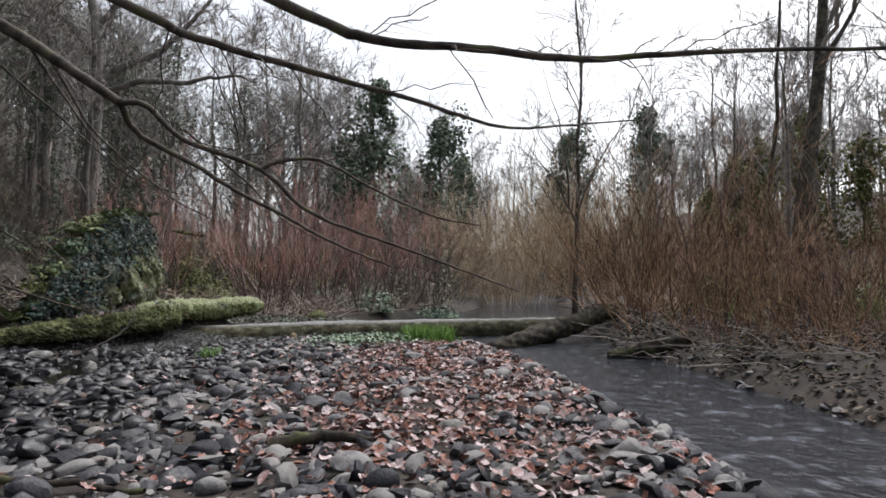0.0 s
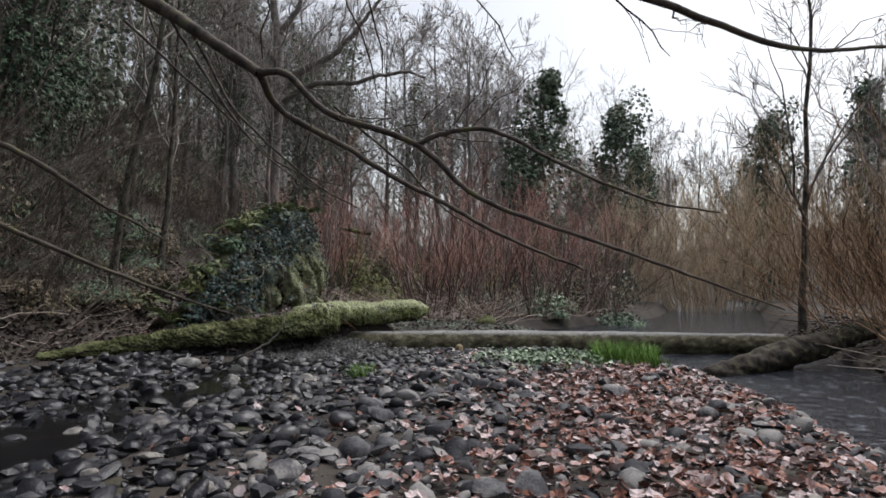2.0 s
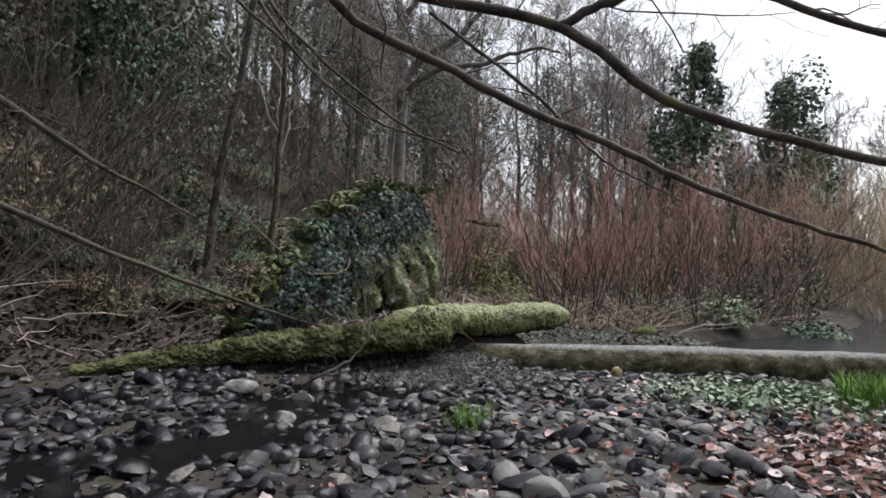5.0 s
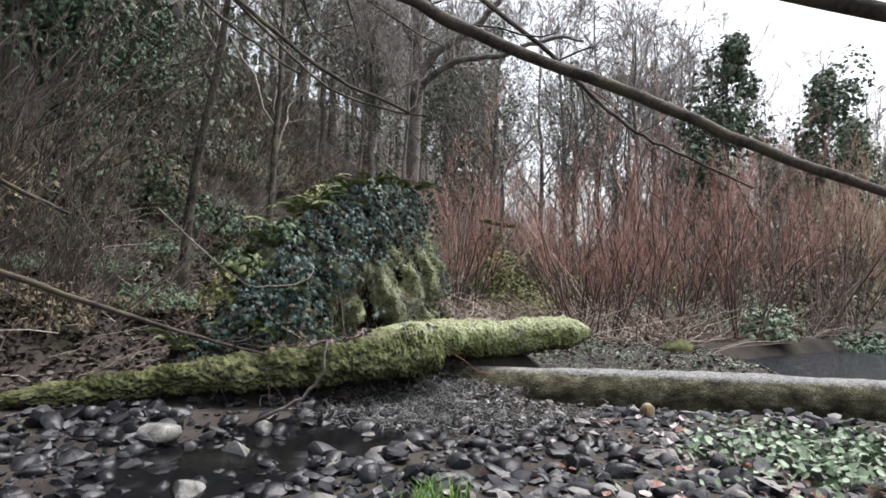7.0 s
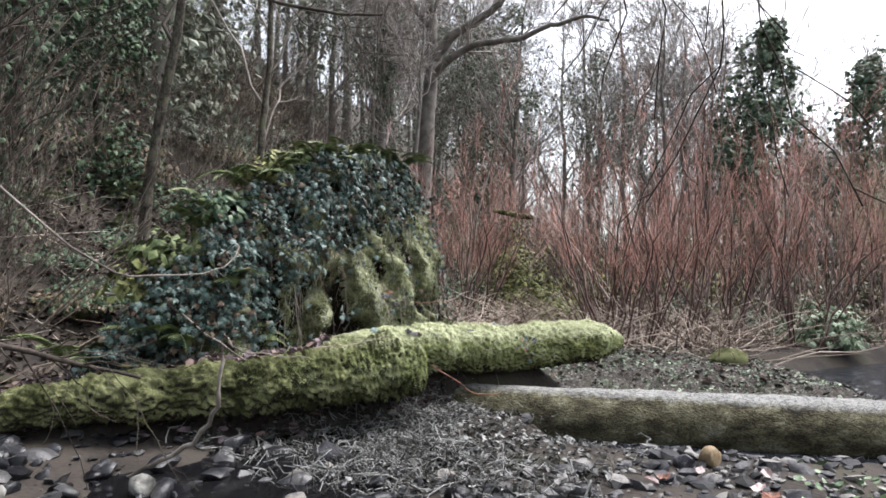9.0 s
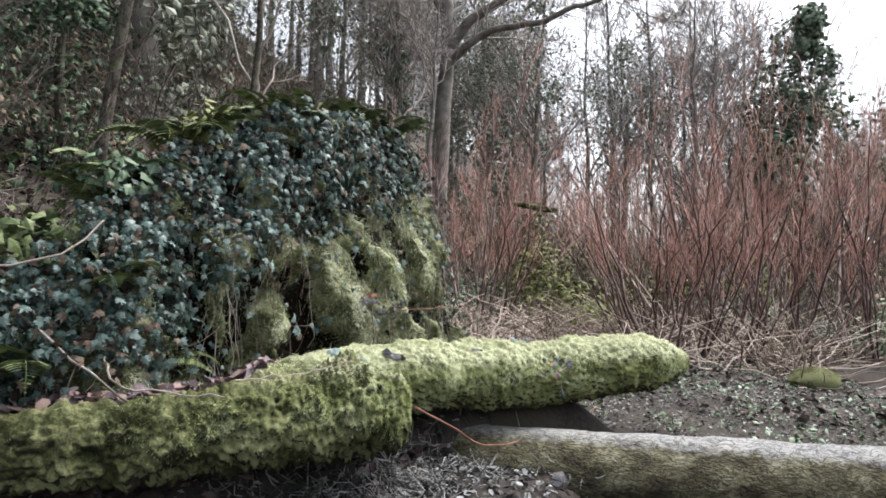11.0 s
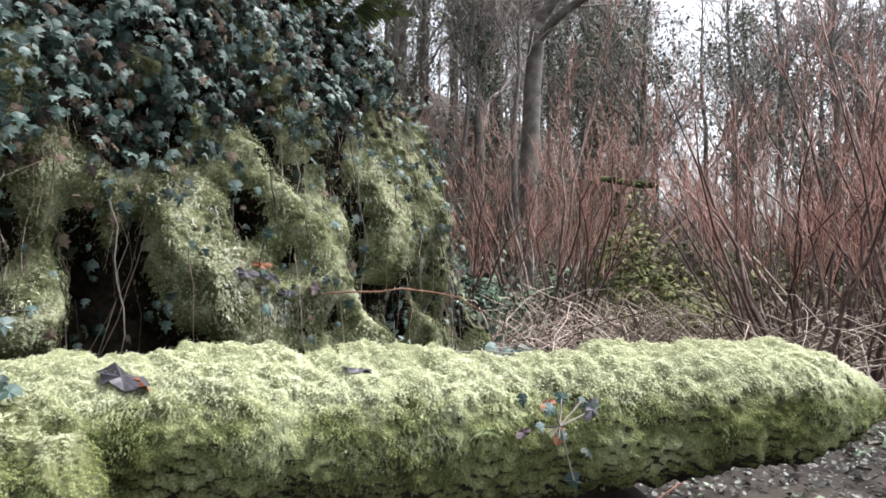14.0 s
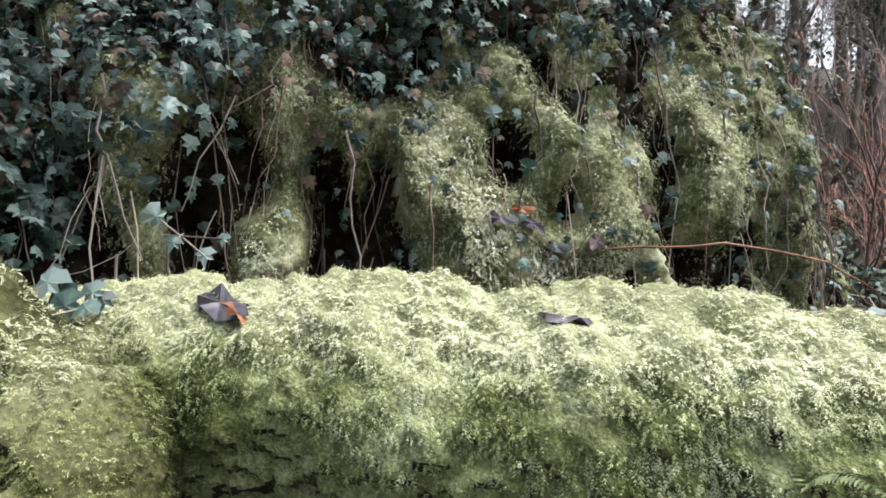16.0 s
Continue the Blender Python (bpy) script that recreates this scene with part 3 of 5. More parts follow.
# ---- fallen trunks ----
def trunk_mesh(name, path, radii, sides, mat, bumpy, seed, blunt=0.2, rings=60, cap=True, rough=0.0, dome=0.0):
    """An uneven trunk along a bent path, closed at both ends."""
    path, radii = np.asarray(path, float), np.asarray(radii, float)
    t = np.linspace(0, len(path) - 1, rings)
    P = np.stack([np.interp(t, np.arange(len(path)), path[:, i]) for i in range(3)], -1)
    R = np.interp(t, np.arange(len(path)), radii)
    if dome:
        run = np.concatenate([[0], np.cumsum(np.linalg.norm(np.diff(P, axis=0), axis=1))])
        for e in (run, run[-1] - run):
            R = R * np.sqrt(np.clip(1 - (1 - np.clip(e / dome, 0, 1)) ** 2, 0.004, 1))
    v, f = tubes(P[None], R[None], sides)
    v = v.reshape(rings, sides, 3)
    a = np.arange(sides) / sides * 2 * np.pi
    s = np.linspace(0, np.linalg.norm(path[-1] - path[0]), rings)
    off = bumpy * (wave(s[:, None] * 1.2, np.cos(a)[None] * 1.5 + seed, 1.0, seed) + 0.5 * wave(s[:, None] * 4, np.sin(a)[None] * 3, 1.0, seed * 2))
    if rough:
        grain = [1.3 * noise.noise(c * 4.5) + 0.8 * noise.noise(c * 14.0) + 0.8 * noise.noise(c * 38.0) for c in map(Vector, v.reshape(-1, 3))]
        off = off + rough * np.array(grain).reshape(rings, sides)
    v = P[:, None] + (v - P[:, None]) * (1 + off)[..., None]
    chunks = [(v.reshape(-1, 3), f)]
    if cap:
        for e, rev in ((0, True), (rings - 1, False)):
            d = unit(P[e] - P[1 if e == 0 else rings - 2])
            ring = v[e]
            inner = P[e] + (ring - P[e]) * 0.7 + d * R[e] * blunt
            c = np.vstack([ring, inner, [P[e] + d * R[e] * blunt * 1.35]])
            i = np.arange(sides)
            j = (i + 1) % sides
            q = np.stack([i, j, j + sides, i + sides], -1)
            tr = np.stack([i + sides, j + sides, np.full(sides, 2 * sides)], -1)
            if rev:
                q, tr = q[:, ::-1], tr[:, ::-1]
            chunks += [(c, q), (c, tr)]
    return make_mesh(name, chunks, mat), v


grey_log = thing("fallen_log", "long bare grey weathered trunk lying across the stream", "log")
grey_log.location, grey_log.rotation_euler = (-5.3, 13.1, 0.0), (0, 0, radians(21.9))
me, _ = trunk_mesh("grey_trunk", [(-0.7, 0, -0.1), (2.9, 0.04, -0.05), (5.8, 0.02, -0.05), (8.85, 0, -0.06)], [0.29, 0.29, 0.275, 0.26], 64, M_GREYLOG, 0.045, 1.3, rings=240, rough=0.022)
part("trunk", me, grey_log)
dark_log = thing("rotten_log", "dark rotten log leaning out of the stream, moss on its tip", "log")
me, _ = trunk_mesh("rotten_trunk", [(0.9, 12.3, -0.22), (2.0, 13.4, -0.02), (3.2, 14.5, 0.22), (4.3, 15.5, 0.42)], [0.14, 0.22, 0.2, 0.15], 40, M_DARKLOG, 0.2, 2.1, rings=110, rough=0.12, dome=0.1)
part("trunk", me, dark_log)
dark_v = _
second_log = thing("rotten_log", "short black waterlogged log against the far bank", "log")
me, _ = trunk_mesh("waterlogged_trunk", [(2.85, 10.95, -0.2), (3.4, 10.8, -0.06), (4.2, 10.6, 0.16)], [0.1, 0.14, 0.12], 28, M_DARKLOG, 0.15, 5.1, rings=60, rough=0.12, dome=0.08)
part("trunk", me, second_log)
moss_log = thing("mossy_log", "thick fallen trunk wrapped in bright yellow-green moss", "log")
LOG_S = (-0.35, 0.0, 0.3, 0.55, 0.8, 1.0, 1.2, 1.34, 1.48, 1.66, 1.82, 2.0, 2.2, 2.5, 2.8, 3.05, 3.25, 3.46)
LOG_TOP = (0.5, 0.6, 0.67, 0.715, 0.75, 0.765, 0.785, 0.75, 0.75, 0.775, 0.73, 0.725, 0.75, 0.78, 0.79, 0.775, 0.73, 0.66)
LOG_BASE = (0.2, 0.25, 0.29, 0.31, 0.32, 0.32, 0.31, 0.31, 0.31, 0.32, 0.325, 0.325, 0.33, 0.335, 0.35, 0.375, 0.41, 0.5)
MOSS_UP = [(-6.0 + 0.517 * a, 11.75 + 0.856 * a, (b + c) / 2) for a, b, c in zip(LOG_S, LOG_TOP, LOG_BASE)]
MOSS_UP_R = [(b - c) / 2 for b, c in zip(LOG_TOP, LOG_BASE)]
MOSS_LOW = [(-8.2, 9.0, 0.02), (-7.6, 9.55, 0.12), (-7.13, 10.03, 0.2), (-6.6, 10.6, 0.27), (-6.0, 11.3, 0.33), (-5.62, 11.8, 0.4), (-5.36, 12.15, 0.44), (-5.2, 12.36, 0.43)]
MOSS_LOW_R = [0.07, 0.1, 0.13, 0.17, 0.185, 0.225, 0.225, 0.17]


def bare_shaded_below(me, mat, level):
    """Wet mossless wood on the underside, the shade beneath painted into its dark."""
    me.materials.append(mat)
    for p in me.polygons:
        if p.normal.z < level + 0.3 * noise.noise(p.center * 9.0):
            p.material_index = 1


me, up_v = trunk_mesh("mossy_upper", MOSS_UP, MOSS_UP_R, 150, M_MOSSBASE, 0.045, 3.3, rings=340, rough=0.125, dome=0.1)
bare_shaded_below(me, M_DARKLOG, -0.55)
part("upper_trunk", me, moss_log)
me, low_v = trunk_mesh("mossy_lower", MOSS_LOW, MOSS_LOW_R, 100, M_LOWMOSS, 0.16, 4.4, rings=380, rough=0.27, dome=0.07)
bare_shaded_below(me, M_DARKLOG, -0.35)
part("lower_trunk", me, moss_log)

SPRIG_V = [(0, 0, 0)]
SPRIG_F = []
for k in range(5):
    a0, rise, far = k * 2.4, 0.2 + 0.8 * ((k * 3) % 5) / 5, 0.6 + 0.4 * ((k * 2) % 5) / 5
    c0, s0 = math.cos(a0), math.sin(a0)
    SPRIG_V += [(far * c0, far * s0, rise), (far * 0.55 * c0 - 0.2 * s0, far * 0.55 * s0 + 0.2 * c0, rise * 0.7)]
    SPRIG_F.append((0, 1 + 2 * k, 2 + 2 * k))
# a drooping feathery moss shoot: side leaflets along a bent stem
SHOOT_V, SHOOT_F = [], []
for k in range(3):
    y0, z0, w0 = 0.3 * k, 0.36 * math.sin(0.8 * k), 0.3 - 0.07 * k
    b0 = len(SHOOT_V)
    SHOOT_V += [(0, y0 - 0.1, z0), (w0, y0 + 0.26, z0 + 0.05), (0.0, y0 + 0.06, z0 + 0.04), (-w0, y0 + 0.24, z0 + 0.1)]
    SHOOT_F += [(b0, b0 + 1, b0 + 2), (b0, b0 + 2, b0 + 3)]


def moss_on(rings_v, count, g, lo, hi, under=-0.6):
    """Places and normals on a trunk's skin, fewer beneath."""
    n, s, _ = rings_v.shape
    i, j = g.integers(0, n - 1, count), g.integers(0, s, count)
    f, h = g.random((count, 1)), g.random((count, 1))
    k = (j + 1) % s
    p = (rings_v[i, j] * (1 - f) + rings_v[i + 1, j] * f) * (1 - h) + (rings_v[i, k] * (1 - f) + rings_v[i + 1, k] * f) * h
    c = rings_v.mean(axis=1)
    nn = unit(p - (c[i] * (1 - f) + c[i + 1] * f))
    ok = nn[:, 2] > under + 0.25 * g.normal(size=count)
    return p[ok], nn[ok], g.uniform(lo, hi, ok.sum())


p1, n1, s1 = moss_on(up_v, 185000, rng, 0.007, 0.017, -0.2)
p2, n2, s2 = moss_on(low_v, 56000, rng, 0.008, 0.019, -0.1)
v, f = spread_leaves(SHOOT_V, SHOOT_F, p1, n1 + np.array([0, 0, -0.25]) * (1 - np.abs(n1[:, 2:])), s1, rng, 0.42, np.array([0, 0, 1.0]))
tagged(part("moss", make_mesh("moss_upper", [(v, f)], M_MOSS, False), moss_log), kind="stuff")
more = moss_on(low_v[205:], 80000, rng, 0.007, 0.017, -0.15)
p2, n2, s2 = np.concatenate([p2, more[0]]), np.concatenate([n2, more[1]]), np.concatenate([s2, more[2]])
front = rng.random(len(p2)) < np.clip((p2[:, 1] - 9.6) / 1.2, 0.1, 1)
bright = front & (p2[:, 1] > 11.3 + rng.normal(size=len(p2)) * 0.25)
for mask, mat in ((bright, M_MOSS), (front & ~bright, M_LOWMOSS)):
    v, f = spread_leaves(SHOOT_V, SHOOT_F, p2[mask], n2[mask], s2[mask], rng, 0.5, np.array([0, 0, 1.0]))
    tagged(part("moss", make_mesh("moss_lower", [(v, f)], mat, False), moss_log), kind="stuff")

p3, n3, s3 = moss_on(dark_v, 9000, rng, 0.015, 0.03, 0.2)
tip = p3[:, 0] > 3.0 + rng.normal(size=len(p3)) * 0.3
v, f = spread_leaves(SPRIG_V, SPRIG_F, p3[tip], n3[tip], s3[tip], rng, 0.6)
tagged(part("moss", make_mesh("moss_tip", [(v, f)], M_LOWMOSS, False), dark_log, "green moss"), kind="stuff")

ledge = p2[(n2[:, 2] > 0.8) & (p2[:, 1] > 10.8) & (p2[:, 1] < 11.75)][:300]
v, f = spread_leaves(LEAF_FOLD, LEAF_F, ledge + np.array([-0.12, 0.1, 0.015]), np.tile([0, 0, 1.0], (len(ledge), 1)), rng.uniform(0.05, 0.095, len(ledge)), rng, 0.45)
tagged(part("leaf_drift", make_mesh("leaf_drift", [(v, f)], M_DRIFT, False)), "frosted dead leaves drifted on the lower mossy trunk", "leaves", kind="stuff")

# ---- upturned root plate ----
CREST_Y = (10.3, 10.6, 10.9, 11.3, 11.8, 12.5, 13.2, 14.0, 14.5, 15.0, 15.5, 15.8, 15.95)
CREST_Z = (0.12, 0.35, 0.95, 1.45, 1.9, 2.3, 2.5, 2.55, 2.42, 2.1, 1.5, 0.9, 0.35)
# cushions of moss (+) and hollows of bare earth (-): along, up, half width, half height, strength
CUSHIONS = ((12.53, 0.84, 0.13, 0.14, 0.9), (13.07, 1.34, 0.14, 0.14, 0.8), (13.21, 1.12, 0.1, 0.14, 1.0), (13.32, 0.95, 0.11, 0.12, 1.1), (13.53, 0.8, 0.16, 0.13, 1.1),
            (14.31, 1.55, 0.16, 0.2, 0.9), (14.42, 1.25, 0.2, 0.25, 0.9), (12.17, 1.37, 0.16, 0.14, 0.6), (12.65, 1.35, 0.16, 0.18, 0.7), (13.3, 1.5, 0.13, 0.14, 0.6),
            (13.9, 1.15, 0.2, 0.3, 0.5), (14.0, 0.7, 0.25, 0.25, 0.5), (15.1, 1.2, 0.25, 0.5, 0.5), (12.0, 1.15, 0.12, 0.2, 0.5), (11.5, 0.9, 0.2, 0.25, 0.4))
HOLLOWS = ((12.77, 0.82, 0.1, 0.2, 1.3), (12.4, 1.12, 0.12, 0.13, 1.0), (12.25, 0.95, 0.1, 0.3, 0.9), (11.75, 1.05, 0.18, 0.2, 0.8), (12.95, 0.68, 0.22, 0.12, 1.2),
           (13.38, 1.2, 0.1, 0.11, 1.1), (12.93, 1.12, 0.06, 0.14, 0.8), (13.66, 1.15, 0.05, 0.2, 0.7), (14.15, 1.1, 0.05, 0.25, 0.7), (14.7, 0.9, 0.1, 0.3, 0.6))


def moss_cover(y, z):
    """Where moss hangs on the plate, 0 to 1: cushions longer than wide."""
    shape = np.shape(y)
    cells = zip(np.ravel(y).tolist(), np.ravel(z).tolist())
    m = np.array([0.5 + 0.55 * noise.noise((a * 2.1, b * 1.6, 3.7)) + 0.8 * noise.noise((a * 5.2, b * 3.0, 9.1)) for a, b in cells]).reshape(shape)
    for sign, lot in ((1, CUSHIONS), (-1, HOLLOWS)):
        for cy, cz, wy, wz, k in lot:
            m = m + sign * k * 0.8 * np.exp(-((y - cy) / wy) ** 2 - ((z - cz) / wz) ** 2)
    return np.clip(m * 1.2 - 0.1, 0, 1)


def ivy_edge(y):
    """How low the ivy reaches."""
    return np.interp(y, (10.5, 11.4, 12.0, 12.8, 13.1, 13.4, 13.9, 14.5, 15.2), (0.15, 0.7, 1.35, 1.5, 1.65, 1.8, 2.0, 2.15, 2.2))


def plate_point(y, v):
    """The face of the root plate: y along it, v from foot (0) to crest (1)."""
    top = np.interp(y, CREST_Y, CREST_Z)
    z = 0.1 + (top - 0.1) * v
    x = -6.55 - 0.16 * np.maximum(0, y - 13.6) ** 1.6 - 0.22 * np.maximum(0, 11.6 - y) ** 1.5
    x = x - 0.9 * np.maximum(0, v - 0.5) ** 1.4 - 0.32 * np.maximum(0, 0.45 - z) - 0.12 * (1 - v)
    ivy = np.clip(v * 1.6 - 0.6, 0, 1)
    lump = 0.16 * wave(y, z, 1.6, 1.0) + (0.42 * moss_cover(y, z) - 0.2) * (1 - ivy) * np.clip((v - 0.04) * 8, 0, 1) + 0.1 * ivy * (1 + wave(y, z, 5.0, 3.0))
    return x + lump, z


PN, PM = 400, 190
yy = np.linspace(10.3, 15.95, PN)
vv = np.linspace(0, 1, PM)
Y2, V2 = np.meshgrid(yy, vv)
X2, Z2 = plate_point(Y2, V2)
rough = np.array([noise.noise(c * 5.0) + 0.8 * noise.noise(c * 12.0) + 0.6 * noise.noise(c * 27.0) for c in map(Vector, np.stack([X2, Y2, Z2], -1).reshape(-1, 3))]).reshape(X2.shape)
X2 = X2 + 0.05 * rough
front = np.stack([X2, Y2, Z2], -1)
thick = (0.15 + 1.5 * (1 - V2[::-1])) * np.clip(np.minimum(Y2 - 10.3, 15.95 - Y2) * 1.2, 0.05, 1)
back = np.stack([X2[::-1] - thick, Y2, Z2[::-1]], -1)
sheet = np.concatenate([front, back])
i = (np.arange(2 * PM - 1)[:, None] * PN + np.arange(PN - 1)).ravel()
root_plate = thing("root_plate", "upturned root plate of a fallen tree draped with ivy and moss", "root plate")
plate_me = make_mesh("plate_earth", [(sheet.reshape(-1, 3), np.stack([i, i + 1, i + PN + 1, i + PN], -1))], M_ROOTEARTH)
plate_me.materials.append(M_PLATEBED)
# hollows keep the near-black earth, which stands in for their shade
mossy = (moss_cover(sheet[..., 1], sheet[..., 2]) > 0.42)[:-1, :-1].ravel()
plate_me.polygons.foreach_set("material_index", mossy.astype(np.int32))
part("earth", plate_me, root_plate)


def on_plate(count, g, keep, out=0.03):
    y, v = g.uniform(10.4, 15.9, count), g.random(count)
    ok = g.random(count) < keep(y, v)
    y, v = y[ok], v[ok]
    x, z = plate_point(y, v)
    e = 0.05
    x1, z1 = plate_point(y + e, v)
    x2, z2 = plate_point(y, np.minimum(v + 0.03, 1.0))
    du = np.stack([x1 - x, np.full_like(y, e), z1 - z], -1)
    dv = np.stack([x2 - x, np.zeros_like(y), z2 - z + 1e-4], -1)
    n = unit(np.cross(du, dv))
    n *= np.sign(n[:, :1] + 1e-6)
    return np.stack([x, y, z], -1) + n * out * g.random((len(y), 1)), n


IVY_V = [(0, -0.42, 0), (0.22, -0.46, -0.03), (0.5, -0.2, -0.13), (0.27, -0.04, 0.02), (0.4, 0.2, -0.1), (0.15, 0.2, 0.02), (0, 0.62, -0.12), (-0.15, 0.2, 0.02), (-0.4, 0.2, -0.1), (-0.27, -0.04, 0.02), (-0.5, -0.2, -0.13), (-0.22, -0.46, -0.03), (0, 0.0, 0.05)]
IVY_F = [(12, i, (i + 1) % 12) for i in range(12)]
DOWN = np.array([0, 0, 1.0])
SMALL_V = [(0, -0.5, 0), (0.42, -0.05, -0.1), (0, 0.6, -0.06), (-0.42, -0.05, -0.1), (0, -0.02, 0.06)]
SMALL_F = [(4, 0, 1), (4, 1, 2), (4, 2, 3), (4, 3, 0)]
pos, nor = on_plate(26000, rng, lambda y, v: np.clip((plate_point(y, v)[1] - ivy_edge(y) + 0.25 + 0.3 * wave(y * 1.7, v * 4, 1.5, 4.0)) * 2.4, 0.035, 0.95), 0.2)
v, f = spread_leaves(IVY_V, IVY_F, pos, nor + np.array([0.2, -0.1, 0.15]), rng.uniform(0.035, 0.075, len(pos)), rng, 0.5, DOWN)
tagged(part("ivy", make_mesh("plate_ivy", [(v, f)], M_IVY, False), root_plate, "glossy dark ivy leaves"), kind="stuff")
pos, nor = on_plate(7000, rng, lambda y, v: np.clip((plate_point(y, v)[1] - ivy_edge(y) + 0.3) * 2.0, 0.02, 0.9), 0.22)
v, f = spread_leaves(IVY_V, IVY_F, pos, nor + np.array([0.2, -0.1, 0.1]), rng.uniform(0.03, 0.07, len(pos)), rng, 0.6, DOWN)
tagged(part("withered_ivy", make_mesh("withered_ivy", [(v, f)], M_BANKLITTER, False), root_plate, "withered dark brown ivy leaves"), kind="stuff")
pos, nor = on_plate(250000, rng, lambda y, v: moss_cover(y, plate_point(y, v)[1]) ** 1.6 * np.clip(1.9 - 1.4 * v, 0, 1) * ramp01(y, 10.6, 11.5), 0.03)
# ridge cushions get pale shoots: frosting plus a highlight painted in
frost_lit = np.zeros(len(pos))
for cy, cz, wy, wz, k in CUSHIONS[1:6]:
    frost_lit = np.maximum(frost_lit, np.exp(-((pos[:, 1] - cy) / wy) ** 2 - ((pos[:, 2] - cz) / wz) ** 2))
frosted = rng.random(len(pos)) < 0.85 * frost_lit
for mask, mat, label in ((frosted, M_FROSTLITMOSS, "pale frosted moss on the bulging ridge, its highlight painted in"), (~frosted, M_PLATEMOSS, "hanging yellow-green moss")):
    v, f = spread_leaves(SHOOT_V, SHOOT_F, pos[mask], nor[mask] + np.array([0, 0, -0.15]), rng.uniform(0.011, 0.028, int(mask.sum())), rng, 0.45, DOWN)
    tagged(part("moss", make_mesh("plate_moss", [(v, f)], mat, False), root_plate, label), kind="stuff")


def strands(count, g, lo, hi, r, mat, name, label):
    """Roots and dry ivy stems hanging down the face."""
    pos, nor = on_plate(count, g, lambda y, v: 0.9 * (v > 0.15) + 0 * y, 0.05)
    m = len(pos)
    s = np.linspace(0, 1, 7)
    L = g.uniform(lo, hi, m)
    sway = g.normal(size=(m, 1, 3)) * 0.12 * np.array([0.3, 1, 0.3])
    P = pos[:, None] + nor[:, None] * (0.03 + 0.05 * np.sin(s * np.pi))[None, :, None] + np.array([0, 0, -1.0]) * (s[None] * L[:, None])[..., None] + sway * (s ** 1.5)[None, :, None]
    P[:, 1:] += g.normal(size=(m, 6, 3)) * 0.012
    P[:, :, 2] = np.maximum(P[:, :, 2], 0.15)
    R = r * g.uniform(0.5, 1.4, (m, 1)) * (1 - 0.5 * s)
    return tagged(part(name, make_mesh(name, [tubes(P, R, 4)], mat), root_plate, label), kind="stuff")


strands(330, rng, 0.25, 0.8, 0.0026, M_CANE, "root_fringe", "thin pale hanging roots")
strands(120, rng, 0.4, 1.2, 0.0038, M_TWIG, "ivy_vine", "woody ivy stems")

# ---- shrubs and trees ----
def shrub_meshes(seed, stems, tall, spread, mat, twig_mat, twigs=7, r=0.014, lean=0.25, t0=0.35, fine=4, least=0.0035, single=True):
    g = np.random.default_rng(seed)
    a = g.uniform(0, 6.28, stems)
    rad = spread * np.sqrt(g.random(stems))
    base = np.stack([np.cos(a) * rad, np.sin(a) * rad, np.full(stems, -0.1)], -1)
    way = np.stack([np.cos(a) * rad / spread * lean * 1.6, np.sin(a) * rad / spread * lean * 1.6, np.ones(stems)], -1) + g.normal(size=(stems, 3)) * lean * 0.6
    L = tall * g.uniform(0.5, 1.05, stems)
    s = np.linspace(0, 1, 7)
    P = base[:, None] + L[:, None, None] * (unit(way)[:, None] * s[:, None] + g.normal(size=(stems, 1, 3)) * 0.16 * (s ** 2)[:, None])
    P[:, 1:] += g.normal(size=(stems, 6, 3)) * 0.035
    R = r * g.uniform(0.5, 1.4, (stems, 1)) * (1 - 0.75 * s)
    Q, S = grow(P, R, twigs, t0, 0.98, 0.32, 0.5, 0.3, 4, g)
    U, W = grow(Q, S, fine, 0.3, 1.0, 0.5, 0.5, 0.25, 3, g)
    S, W = np.maximum(S, least), np.maximum(W, least)
    stem_meshes = [make_mesh("shrub_stem", [tubes(P[i:i + 1], R[i:i + 1], 4)], mat) for i in range(stems)] if single else [make_mesh("shrub_stems", [tubes(P, R, 4)], mat)]
    return stem_meshes, make_mesh("shrub_twigs", [tubes(Q, S, 3), tubes(U, W, 3)], twig_mat)


def shrub(name, label, category, group, meshes, x, y, turn, size, sink=0.0):
    ob = thing(name, label, category, group)
    for me in meshes[0]:
        part("stem", me, ob)
    tagged(part("twig_haze", meshes[1], ob), kind="stuff")
    ob.matrix_basis = Matrix.LocRotScale((x, y, float(height(x, y)) - sink), Euler((0, 0, turn)), (size, size, size))
    return ob


RED = [shrub_meshes(100 + k, 16, 4.4, 0.8, M_RED, M_REDTWIG, 6, 0.021, 0.3, 0.55, 4, 0.0036, True) for k in range(3)]
spots = [(x, y) for y in (21.4, 24.0, 27.0) for x in np.arange(-13.5, 1.5, 1.6)]
for k, (x, y) in enumerate(spots):
    x, y = x + rng.uniform(-0.6, 0.6), y + rng.uniform(-0.8, 0.8)
    if river_gap(x, y) < 0.3 or x < -10.5 - 0.33 * (y - 16) or abs(x + 1.9 + 0.42 * (y - 7)) < 1.2 or (k < 10 and k % 3 == 1):
        continue
    shrub("red_stemmed_shrub", "leafless red-stemmed shrub crowding the far bank", "shrub", "red thicket", RED[k % 3], x, y, rng.uniform(0, 6.28), rng.uniform(0.85, 1.2))
FRONT = shrub_meshes(110, 17, 3.7, 0.45, M_DARKSTEM, M_REDTWIG, 6, 0.028, 0.27, 0.5, 3, 0.0033, True)
